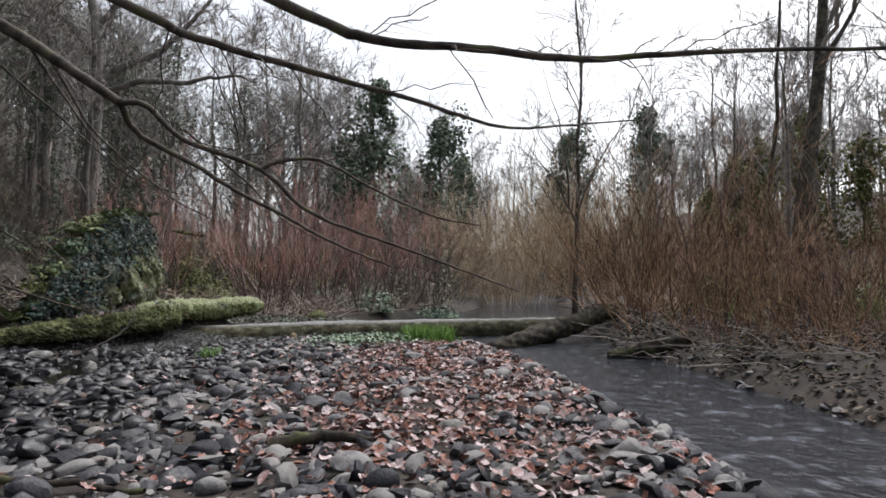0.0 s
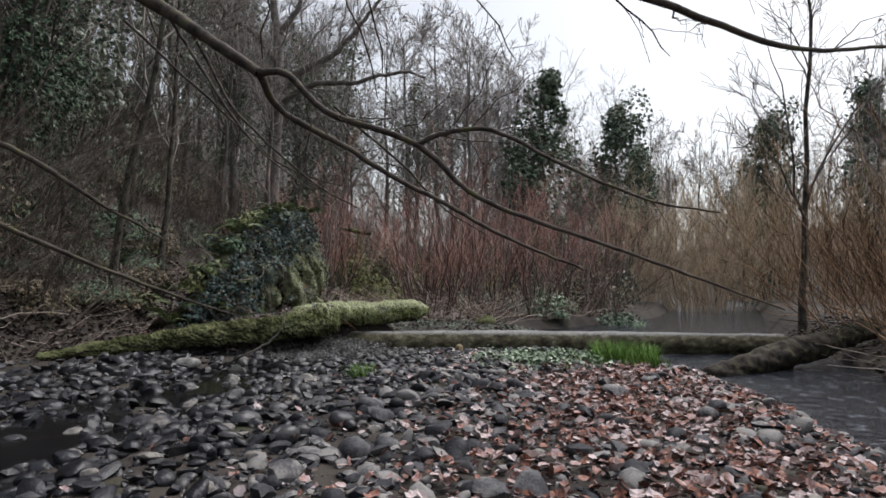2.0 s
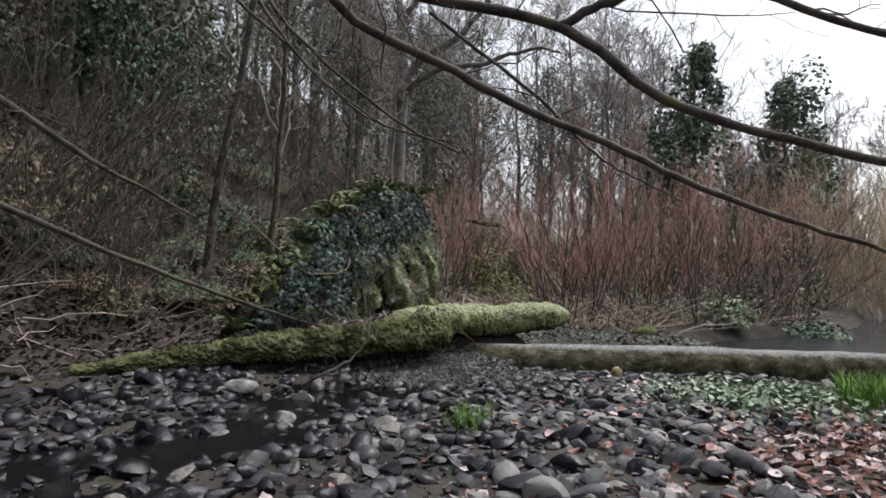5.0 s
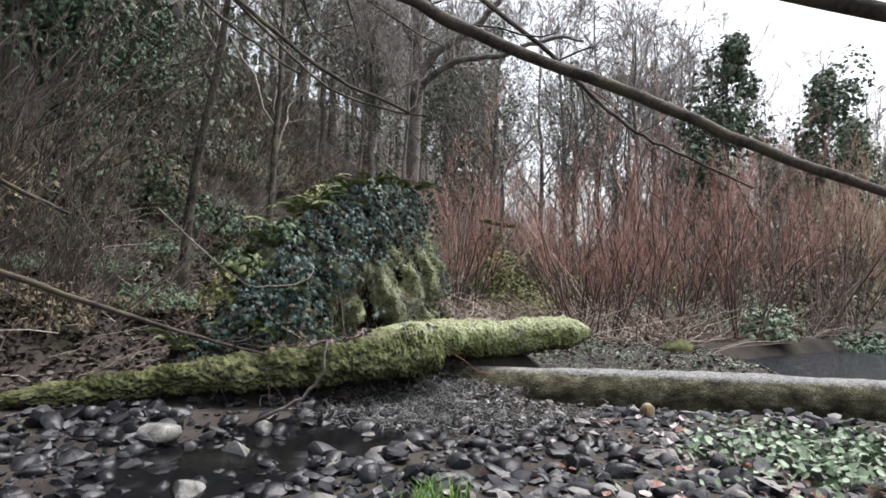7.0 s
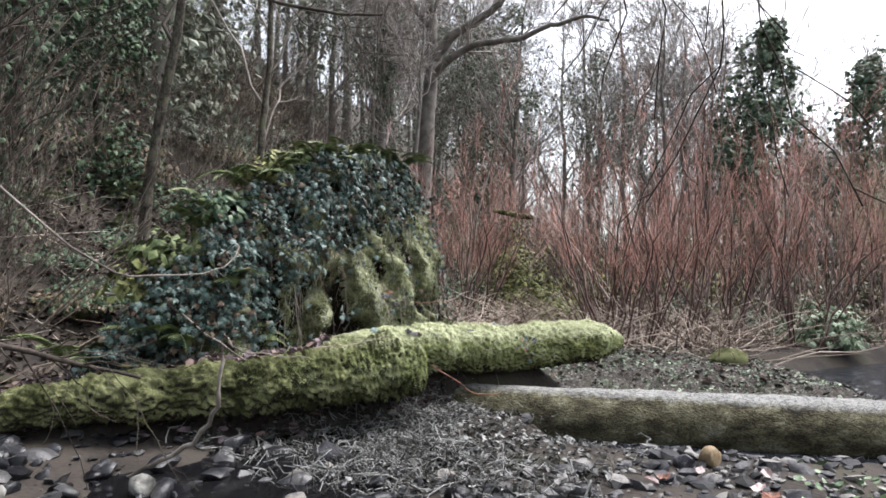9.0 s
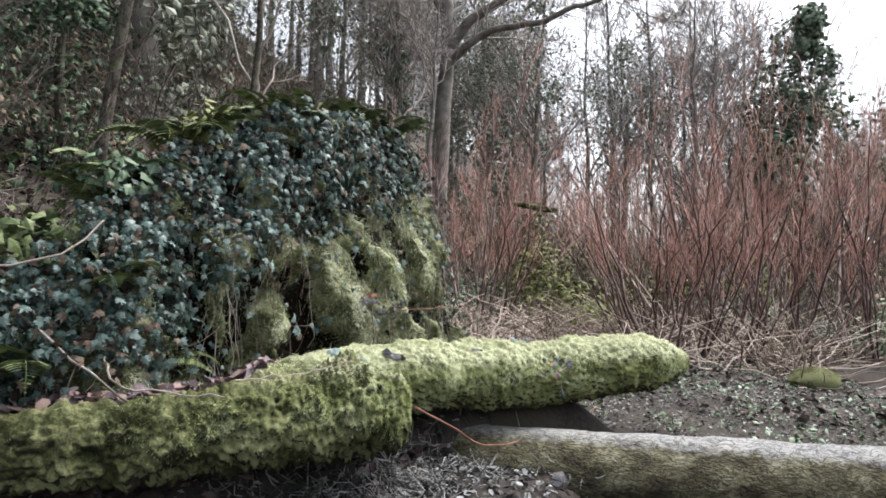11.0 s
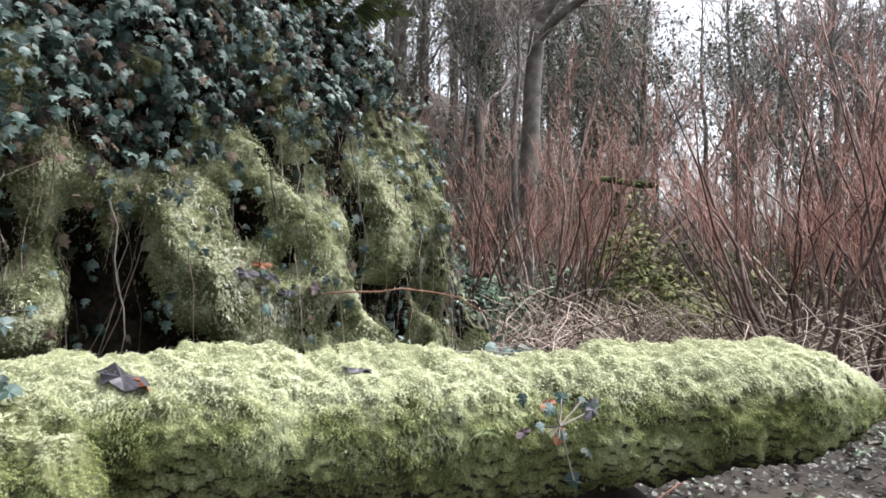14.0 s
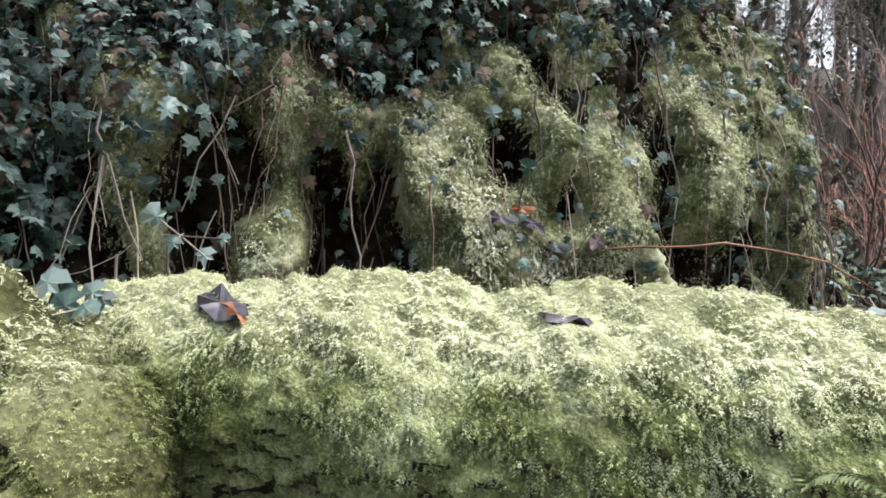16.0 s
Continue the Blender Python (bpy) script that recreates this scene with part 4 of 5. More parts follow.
for x, y, size in ((-9.3, 20.2, 1.0), (-5.9, 19.9, 0.95), (-5.2, 18.6, 0.85), (-6.0, 21.4, 0.9), (-3.9, 20.6, 0.95), (-4.6, 19.4, 0.85), (-2.8, 21.3, 0.9), (-9.9, 18.8, 0.85), (5.6, 12.7, 0.8), (6.1, 9.7, 0.55)):
    shrub("red_stemmed_shrub", "leafless shrub with stout dark red stems on the bank", "shrub", "red thicket", FRONT, x, y, x * 3, size)
ORANGE = [shrub_meshes(200 + k, 18, 4.4, 0.8, M_ORANGE, M_ORANGE, 8, 0.015, 0.6, 0.2, 4, 0.004) for k in range(2)]
for k in range(17):
    x, y = (rng.uniform(4.2, 9.5), rng.uniform(12.3, 18)) if k % 2 else (rng.uniform(4.4, 13.0), rng.uniform(17, 28))
    if river_gap(x, y) < 0.45:
        continue
    shrub("orange_brown_shrub", "leafless orange-brown shrub leaning over the stream", "shrub", "far bank thicket", ORANGE[k % 2], x, y, rng.uniform(0, 6.28), rng.uniform(0.7, 1.15))
for x, y, size in ((4.6, 9.2, 0.42), (5.2, 10.6, 0.5), (5.0, 8.2, 0.4), (5.9, 9.6, 0.55), (6.4, 11.4, 0.7), (4.5, 10.3, 0.45), (4.7, 11.6, 0.5), (5.4, 7.4, 0.45), (6.3, 8.4, 0.6)):
    shrub("orange_brown_shrub", "low leafless orange-brown shrub at the water's edge", "shrub", "far bank thicket", ORANGE[int(x * 10) % 2], x, y, x * 5, size)
TAN = shrub_meshes(300, 60, 7.5, 2.0, M_TAN, M_TAN, 7, 0.03, 0.25, 0.2, 4, 0.012)
for x, y, size in ((5.0, 40, 1.0), (8.5, 43, 1.1), (1.5, 44, 0.9), (11.5, 40, 0.9), (3.4, 37, 0.7)):
    shrub("pale_willow_shrub", "pale tan leafless willow thicket beside the water", "shrub", "willows", TAN, x, y, rng.uniform(0, 6), size)
BRUSH = [shrub_meshes(320 + k, 16, 3.6, 0.7, M_BRUSH, M_BRUSH, 7, 0.012, 0.55, 0.25, 4, 0.004) for k in range(2)]
for k in range(74):
    y = rng.uniform(6.0, 30)
    x = -9.0 - 0.33 * max(0, y - 6) - rng.uniform(0, 12)
    shrub("brushwood", "leafless grey-brown brushwood on the wooded slope", "shrub", "slope brushwood", BRUSH[k % 2], x, y, rng.uniform(0, 6.28), rng.uniform(0.7, 1.2))


def tangle(name, label, count, box, keep, L, r, mat, g, rise=0.35):
    """Dead canes lying and leaning across one another."""
    x, y = scatter(count, *box, keep, g)
    m = len(x)
    a = g.uniform(0, 6.28, m)
    s = np.linspace(0, 1, 5)
    ln = g.uniform(0.4, 1.0, m) * L
    up = np.abs(g.normal(size=m)) * rise
    way = unit(np.stack([np.cos(a), np.sin(a), up], -1))
    P = np.stack([x, y, height(x, y) + 0.02], -1)[:, None] + way[:, None] * (s[None] * ln[:, None])[..., None]
    P[:, :, 2] -= 0.25 * (s ** 2)[None] * ln[:, None] * up[:, None]
    P[:, 1:] += g.normal(size=(m, 4, 3)) * 0.03
    P[:, :, 2] = np.maximum(P[:, :, 2], height(P[:, :, 0], P[:, :, 1]) + 0.01)
    R = r * g.uniform(0.5, 1.4, (m, 1)) * (1 - 0.55 * s)
    return tagged(part(name, make_mesh(name, [tubes(P, R, 4)], mat)), label, "dead canes", kind="stuff")


tangle("dead_canes", "pale dead canes tangled under the thicket", 1900, (-12.5, 0.5, 17.4, 25), lambda x, y: 1.0 * (river_gap(x, y) > 0.3), 1.8, 0.0075, M_CANE, rng)
tangle("standing_canes", "pale dead canes standing and leaning among the red stems", 1300, (-12.0, -1.5, 17.6, 22.5), lambda x, y: 1.0 * (river_gap(x, y) > 0.4), 2.0, 0.009, M_CANE, rng, 1.5)
tangle("dead_canes", "brown dead canes on the far bank", 420, (3.6, 11, 8, 20), lambda x, y: 1.0 * (river_gap(x, y) > 0.1), 1.6, 0.009, M_BRUSH, rng)
tangle("dead_canes", "dead canes trailing from the bank into the stream", 170, (3.3, 5.2, 7, 15), lambda x, y: 1.0 * (river_gap(x, y) > -0.1), 1.5, 0.007, M_TWIG, rng, 0.25)
tangle("dead_canes", "dry brambles on the wooded slope", 900, (-16, -7.3, 4, 22), lambda x, y: 1.0 * (x < -7.4 - 0.3 * np.maximum(0, y - 6)), 1.6, 0.008, M_CANE, rng, 0.7)


def leafy_clump(name, label, x, y, wide, tall, count, mat, size, g, at=None):
    """A low evergreen bush of many leaves."""
    d = unit(g.normal(size=(count, 3)))
    d[:, 2] = np.abs(d[:, 2])
    rr = (0.45 + 0.55 * g.random(count)) * (1 + 0.3 * wave(d[:, 0] * 3, d[:, 1] * 3 + d[:, 2] * 2, 1.0, x))
    p = d * rr[:, None] * np.array([wide, wide, tall])
    ob = thing(name, label, "bush", at=(x, y, float(height(x, y))) if at is None else at)
    v, f = spread_leaves(*((IVY_V, IVY_F) if mat is M_IVY else (SMALL_V, SMALL_F)), p, d + np.array([0, 0, 0.4]), g.uniform(size * 0.6, size * 1.2, count), g, 0.5, DOWN)
    tagged(part("leafage", make_mesh("leafage", [(v, f)], mat, False), ob), kind="stuff")
    stems = np.zeros((9, 4, 3))
    stems[:, :, :] = (d[:9] * np.array([wide, wide, tall]) * 0.8)[:, None] * np.linspace(0, 1, 4)[None, :, None]
    tagged(part("bush_core", make_mesh("bush_stems", [tubes(stems, np.full((9, 4), 0.012), 4)], M_TWIG), ob), kind="stuff")
    return ob


for x, y, w, h, n in ((-2.4, 21.9, 0.9, 0.8, 700), (-3.6, 22.4, 0.7, 0.6, 500), (-0.3, 24.3, 1.1, 0.7, 700), (-6.5, 23.5, 1.2, 1.2, 800), (-8.3, 22.4, 1.4, 1.1, 1500), (-10.2, 22.0, 1.1, 1.3, 700), (-5.0, 22.6, 0.9, 0.9, 600), (-11.5, 20.5, 1.0, 1.1, 600), (-9.7, 19.0, 0.8, 0.9, 600), (-10.6, 19.8, 1.0, 1.3, 800)):
    leafy_clump("evergreen_bush", "low dark evergreen bush at the water's edge", x, y, w, h, n, M_OLIVE if -9 < x < -7 else M_SLOPELEAF if -7 <= x < -6 else M_HERB if y < 22 and x > -5 else M_DARKIVY, 0.14, rng)
for k in range(44):
    y = rng.uniform(5, 30)
    x = -9.5 - 0.33 * max(0, y - 6) - rng.uniform(0, 10)
    leafy_clump("ivy_mound", "dark ivy and bramble growing over the slope", x, y, rng.uniform(0.8, 1.6), rng.uniform(0.5, 1.5), 800, M_DARKIVY if k % 2 else M_SLOPELEAF, 0.11, rng)
for k in range(64):
    y = rng.uniform(7, 32)
    x = -10.2 - 0.33 * max(0, y - 6) - rng.uniform(0, 15)
    leafy_clump("undergrowth", "olive-brown bracken and bramble undergrowth on the slope", x, y, rng.uniform(0.9, 1.8), rng.uniform(0.7, 1.9), 800, M_SLOPELEAF if k % 3 else M_GREYIVY, 0.11, rng)
for k in range(26):
    y = rng.uniform(6.5, 17)
    x = -8.2 - 0.33 * max(0, y - 6) - rng.uniform(0, 2.4)
    leafy_clump("ivy_mound", "low dark ivy and bramble at the foot of the slope", x, y, rng.uniform(0.45, 0.9), rng.uniform(0.25, 0.6), 520, M_DARKIVY if k % 3 else M_SLOPELEAF, 0.075, rng)
for k in range(34):
    x, y = -19.5 + 0.58 * k + rng.uniform(-0.6, 0.6), rng.uniform(27.5, 36)
    if river_gap(x, y) < 1.5:
        continue
    leafy_clump("undergrowth", "hazy grey-green brushwood behind the red thicket", x, y, rng.uniform(1.3, 2.2), rng.uniform(2.0, 3.8), 900, (M_GREYIVY, M_SLOPELEAF, M_OLIVE)[k % 3], 0.15, rng)
    shrub("brushwood", "leafless brushwood standing behind the red thicket", "shrub", "valley brushwood", BRUSH[k % 2], x + 0.9, y - 1.2, rng.uniform(0, 6.28), rng.uniform(1.0, 1.4))
leafy_clump("olive_bush", "yellow-green bramble bush under a mossy fallen log", -9.0, 22.35, 1.0, 2.65, 1500, M_OLIVE, 0.11, rng)
for k in range(16):
    y = rng.uniform(5.5, 13)
    x = -8.3 - 0.33 * max(0, y - 6) - rng.uniform(0, 3.0)
    shrub("brushwood", "dark leafless brushwood at the foot of the slope", "shrub", "slope brushwood", BRUSH[k % 2], x, y, rng.uniform(0, 6.28), rng.uniform(0.5, 0.9))
for x, y, w, h in ((6.6, 15.2, 0.8, 0.9), (8.6, 17.0, 1.0, 1.3), (10.8, 15.5, 1.0, 1.2)):
    leafy_clump("yellow_green_bush", "yellow-green mossy bush among the far bank shrubs", x, y, w, h, 500, M_OLIVE, 0.13, rng)

def tree_meshes(seed, tall, r, limbs, branches, twigs, spread=0.8, clear=0.3, ivy=0, ivy_to=0.7, ivy_r=0.5, lean=(0, 0), ivy_mat=None, leaf=0.16, twig_mat=None, least=0.00055, twig_k=3):
    g = np.random.default_rng(seed)
    s = np.linspace(0, 1, 12)
    T = np.zeros((1, 12, 3))
    T[0, :, 2] = s * tall - 0.4
    T[0, :, 0] = lean[0] * s ** 1.4 + np.cumsum(g.normal(size=12)) * tall * 0.006
    T[0, :, 1] = lean[1] * s ** 1.4 + np.cumsum(g.normal(size=12)) * tall * 0.006
    R = (r * (1 - 0.85 * s) + r * 0.5 * np.exp(-s * 25))[None]
    A, a = grow(T, R, limbs, clear, 0.97, 0.34, spread, 0.25, 8, g, 0.18, 0.5)
    B, b = grow(A, a, branches, 0.2, 0.98, 0.5, 0.7, 0.12, 5, g, 0.16)
    C, c = grow(B, b, twigs, 0.2, 1.0, 0.55, 0.7, 0.1, twig_k, g)
    c, b = np.maximum(c, tall * least), np.maximum(b, tall * least)
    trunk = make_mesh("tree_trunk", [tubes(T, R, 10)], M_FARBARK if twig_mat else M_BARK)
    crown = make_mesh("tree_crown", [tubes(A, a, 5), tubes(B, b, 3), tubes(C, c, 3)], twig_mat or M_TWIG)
    cover = None
    if ivy:
        nc = 34
        tc = np.sort(g.random(nc)) * ivy_to
        k = tc * 11
        i = np.minimum(k.astype(int), 10)
        fr = (k - i)[:, None]
        c0 = T[0, i] * (1 - fr) + T[0, i + 1] * fr
        ac = g.uniform(0, 6.28, nc)
        wide = ivy_r * (0.55 + 0.6 * np.sin(np.pi * np.clip(tc / ivy_to, 0, 1) ** 0.8)) * g.uniform(0.5, 1.4, nc)
        c0 = c0 + np.stack([np.cos(ac), np.sin(ac), 0 * ac], -1) * (wide * g.uniform(0.1, 0.8, nc))[:, None]
        pick = g.integers(0, nc, ivy)
        out = unit(g.normal(size=(ivy, 3)))
        rad = (wide * g.uniform(0.4, 0.8, nc))[pick] * (0.55 + 0.5 * g.random(ivy))
        p = c0[pick] + out * rad[:, None] * np.array([1, 1, 1.25])
        v, f = spread_leaves(SMALL_V, SMALL_F, p, out + np.array([0, 0, 0.35]), g.uniform(leaf * 0.6, leaf * 1.2, ivy), g, 0.5)
        cover = make_mesh("tree_ivy", [(v, f)], ivy_mat or M_DARKIVY, False)
    return trunk, crown, cover


def tree(name, label, meshes, x, y, turn=0.0, size=1.0, group=""):
    ob = thing(name, label, "tree", group)
    part("trunk", meshes[0], ob)
    part("crown", meshes[1], ob, "bare twigs")
    if meshes[2]:
        part("ivy", meshes[2], ob, "dark ivy leaves")
    ob.matrix_basis = Matrix.LocRotScale((x, y, float(height(x, y)) - 0.1), Euler((0, 0, turn)), (size, size, size))
    return ob


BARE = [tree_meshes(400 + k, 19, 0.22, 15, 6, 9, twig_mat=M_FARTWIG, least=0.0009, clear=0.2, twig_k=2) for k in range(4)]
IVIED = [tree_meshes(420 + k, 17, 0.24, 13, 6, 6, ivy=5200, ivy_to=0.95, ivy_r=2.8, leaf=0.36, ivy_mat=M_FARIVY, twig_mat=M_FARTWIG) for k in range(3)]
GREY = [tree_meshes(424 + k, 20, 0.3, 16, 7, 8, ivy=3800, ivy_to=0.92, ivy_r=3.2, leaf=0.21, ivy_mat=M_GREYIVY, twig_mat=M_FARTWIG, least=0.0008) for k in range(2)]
HOLLY = tree_meshes(428, 9, 0.12, 12, 6, 6, ivy=4200, ivy_to=0.97, ivy_r=1.4, leaf=0.12)
OLIVE = tree_meshes(430, 12, 0.2, 12, 5, 5, ivy=3000, ivy_to=0.98, ivy_r=2.2, leaf=0.4, ivy_mat=M_OLIVE)
SLIM = [tree_meshes(440 + k, 13, 0.085, 14, 6, 6, 0.6, 0.2) for k in range(3)]
STOUT = tree_meshes(450, 14, 0.27, 9, 5, 5, 0.7, 0.45, lean=(1.5, 0.0))
IVYTRUNK = [tree_meshes(460 + k, 17, 0.3, 13, 7, 8, ivy=5500, ivy_to=0.75, ivy_r=0.85, leaf=0.12, twig_mat=M_FARTWIG) for k in range(2)]
LEANING = tree_meshes(470, 12, 0.095, 12, 6, 6, 0.6, 0.3, lean=(2.6, 0.0))
IVYLEAN = tree_meshes(472, 12, 0.2, 10, 6, 7, 0.7, 0.4, ivy=1700, ivy_to=0.75, ivy_r=0.42, leaf=0.13, lean=(3.4, 0.0))
tree("ivy_clad_tree", "big trunk thick with dark ivy on the slope", IVYTRUNK[0], -19.3, 30.0, 0.5, 0.8)
for x, y, t, size in ((-13.0, 11.5, 2.5, 0.9), (-12.2, 9.2, 1.5, 0.8), (-16.5, 11.0, 5.0, 1.0)):
    tree("ivy_clad_tree", "trunk wrapped in dark ivy on the slope", IVYTRUNK[int(x * 2) % 2], x, y, t, size, "slope trees")
tree("bare_tree", "leafless bank tree with a stout leaning trunk", STOUT, 9.45, 16.2, 0.0)
tree("leaning_tree", "thin leafless tree leaning out from the slope", LEANING, -11.35, 13.5)
tree("ivy_clad_tree", "leaning trunk sleeved in dark ivy on the slope", IVYLEAN, -13.2, 12.0)
for x, y, t, size in ((4.15, 19.4, 1.2, 1.0), (10.3, 18.6, 0.2, 1.1), (-13, 17.5, 1.0, 1.1), (-14, 10, 1.9, 1.1)):
    tree("slender_tree", "slender leafless young tree with few twigs", SLIM[int(t * 10) % 3], x, y, t, size, "young trees")
for x, y, size in ((-5.95, 52, 1.12), (-0.5, 53, 0.95), (2.0, 60, 0.8), (11.5, 58, 0.95), (20, 60, 1.05), (-26, 50, 1.1)):
    tree("ivy_clad_tree", "far tree column dark with ivy", IVIED[int(abs(x) * 3) % 3], x, y, x, size, "far ivied trees")
for x, y, t, size in ((-18.0, 41, 0.4, 0.95), (-14.6, 46, 2.0, 0.85), (-23, 44, 4.0, 1.0), (-11.5, 58, 5.0, 0.9), (-22, 33, 2.2, 0.8), (-25, 38, 0.9, 0.95), (-20.5, 26.5, 4.0, 0.7), (-23.5, 24.0, 2.0, 0.8), (-21.5, 20.5, 5.0, 0.65)):
    tree("grey_green_tree", "broad hazy grey-green tree with climbing ivy", GREY[int(x) % 2], x, y, t, size, "valley trees")
for x, y, t, size in ((-13.5, 50, 0.4, 1.15), (-17.5, 54, 1.7, 1.2), (-10.6, 60, 3.0, 1.15), (-21, 57, 4.4, 1.25), (-15, 65, 5.6, 1.3), (-24, 50, 2.6, 1.1), (-10.6, 48, 1.0, 1.0), (-12.2, 53, 3.8, 1.1), (-8.6, 57, 5.1, 1.0), (-3.2, 62, 0.4, 0.85), (3.0, 66, 2.4, 0.8), (-9.6, 66, 4.4, 1.1)):
    tree("woodland_tree", "tall pale leafless tree standing in the valley", BARE[int(y) % 4], x, y, t, size, "valley trees")
for x, y, t, size in ((-12.4, 12.3, 0.3, 1.0), (-14.2, 14.6, 2.2, 0.9), (-15.5, 9.5, 4.1, 1.1), (-18.5, 18.5, 1.0, 1.1)):
    tree("holly_tree", "dense dark evergreen climbing the wooded slope", HOLLY, x, y, t, size, "evergreens")


def clear_view(x, y):
    """The open middle of the valley, where few trunks stand."""
    return y < 52 and -x - 1.5 < 0.58 * (y - 5)


for k in range(84):
    if k % 3 == 0:
        x, y = rng.uniform(-40, -15), rng.uniform(14, 45)
    elif k % 3 == 1:
        x, y = rng.uniform(-45, -8), rng.uniform(40, 75)
    else:
        x, y = rng.uniform(-14, 50), rng.uniform(58, 80)
    if clear_view(x, y) or (k % 6 == 0 and y < 32):
        continue
    kind = GREY[k % 2] if rng.random() < (0.3 if k % 3 == 0 else 0.12) else BARE[k % 4]
    size = rng.uniform(0.55, 0.8) if k % 3 == 2 else rng.uniform(0.75, 1.15)
    tree("woodland_tree", "leafless woodland tree on the valley side", kind, x, y, rng.uniform(0, 6.28), size, "woodland")
for k in range(5):
    x, y = rng.uniform(-24, -15), rng.uniform(24, 38)
    if clear_view(x, y):
        continue
    tree("woodland_tree", "leafless woodland tree on the steep slope", BARE[k % 4], x, y, rng.uniform(0, 6.28), rng.uniform(0.5, 0.8), "woodland")
for k in range(26):
    x, y = rng.uniform(14, 34), rng.uniform(22, 52)
    tree("woodland_tree", "woodland tree on the far valley side", OLIVE if k % 2 == 0 else BARE[k % 4], x, y, rng.uniform(0, 6.28), rng.uniform(0.55, 0.95), "woodland")

def far_woods(count, seed):
    """The leafless wood closing the valley, too far to tell its trees apart."""
    g = np.random.default_rng(seed)
    x, y = g.uniform(-75, 85, count), g.uniform(72, 105, count)
    tall = g.uniform(10, 17, count)
    T = np.zeros((count, 4, 3))
    z = np.linspace(0, 1, 4)
    T[:, :, 0], T[:, :, 1] = x[:, None] + g.normal(size=(count, 4)) * 0.25, y[:, None]
    T[:, :, 2] = height(x, y)[:, None] - 0.5 + tall[:, None] * z
    R = 0.16 * g.uniform(0.6, 1.3, (count, 1)) * (1 - 0.8 * z)
    A, a = grow(T, R, 14, 0.15, 0.98, 0.33, 0.7, 0.3, 3, g)
    B, b = grow(A, a, 6, 0.2, 1.0, 0.5, 0.7, 0.15, 2, g)
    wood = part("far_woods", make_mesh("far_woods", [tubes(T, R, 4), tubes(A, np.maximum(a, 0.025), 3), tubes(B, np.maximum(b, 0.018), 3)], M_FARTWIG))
    return tagged(wood, "hazy leafless woodland closing the far end of the valley", "woodland", kind="stuff")


far_woods(300, 77)

# ---- ferns ----
def frond_mesh(length, seed):
    g = np.random.default_rng(seed)
    n = 28
    s = np.linspace(0, 1, n)
    out, z = length * 0.85 * s, length * (0.75 * s - 0.75 * s ** 2.2)
    V, F = [], []
    for k in range(2, n):
        w = length * 0.19 * math.sin(math.pi * min(1, s[k] * 0.9 + 0.12)) + 0.006
        for side in (1, -1):
            b = len(V)
            V += [(out[k], 0, z[k]), (out[k] - length * 0.005, side * w * 0.5, z[k] - 0.01 + g.normal() * 0.006), (out[k] + w * 0.3, side * w, z[k] - w * 0.25), (out[k] + length * 0.04, side * w * 0.4, z[k] - 0.004)]
            F.append((b, b + 1, b + 2, b + 3))
    P = np.stack([out, 0 * s, z], -1)[None]
    return make_mesh("frond", [(np.array(V), np.array(F)), tubes(P, np.full((1, n), 0.003), 3)], M_FERN, False)


FRONDS = [frond_mesh(0.75, 500 + k) for k in range(3)]


def fern(x, y, z, size, n, label="green fern with arching fronds"):
    ob = thing("fern", label, "fern", "ferns", (x, y, z))
    for k in range(n):
        q = part("frond", FRONDS[k % 3], ob)
        q.rotation_euler = (rng.normal() * 0.15, rng.uniform(-0.5, 0.15), k * 6.283 / n + rng.normal() * 0.2)
        q.scale = [size * rng.uniform(0.75, 1.15)] * 3
    return ob


for k in range(12):
    y = 11.0 + 0.31 * k + rng.uniform(-0.15, 0.15)
    x, z = plate_point(np.array([y]), np.array([1.0]))
    fern(float(x[0]) - rng.uniform(0.0, 0.3), y, float(z[0]) - 0.03, rng.uniform(0.6, 0.95), 7, "green fern growing on the root plate")
for k in range(30):
    y = rng.uniform(6, 20)
    x = -8.3 - 0.33 * max(0, y - 6) - rng.uniform(0, 5)
    fern(x, y, float(height(x, y)), rng.uniform(0.8, 1.3), 8)

# ---- grass and herbs on the bar ----
def blades(count, x0, x1, y0, y1, tall, g):
    x, y = g.uniform(x0, x1, count), g.uniform(y0, y1, count)
    a = g.uniform(0, 6.28, count)
    lean = g.uniform(0.1, 0.6, count) * tall
    s = np.linspace(0, 1, 4)
    w = 0.006 * (1 - s * 0.85)
    h = tall * g.uniform(0.5, 1.1, count)
    c = np.stack([x[:, None] + np.cos(a)[:, None] * lean[:, None] * s ** 2, y[:, None] + np.sin(a)[:, None] * lean[:, None] * s ** 2, height(x, y)[:, None] + h[:, None] * s * (1.15 - 0.3 * s)], -1)
    side = np.stack([-np.sin(a), np.cos(a), 0 * a], -1)[:, None] * w[None, :, None]
    V = np.stack([c - side, c + side], 2).reshape(-1, 3)
    i = np.arange(count)[:, None] * 8 + np.arange(3)[None] * 2
    return V, np.stack([i, i + 1, i + 3, i + 2], -1).reshape(-1, 4)


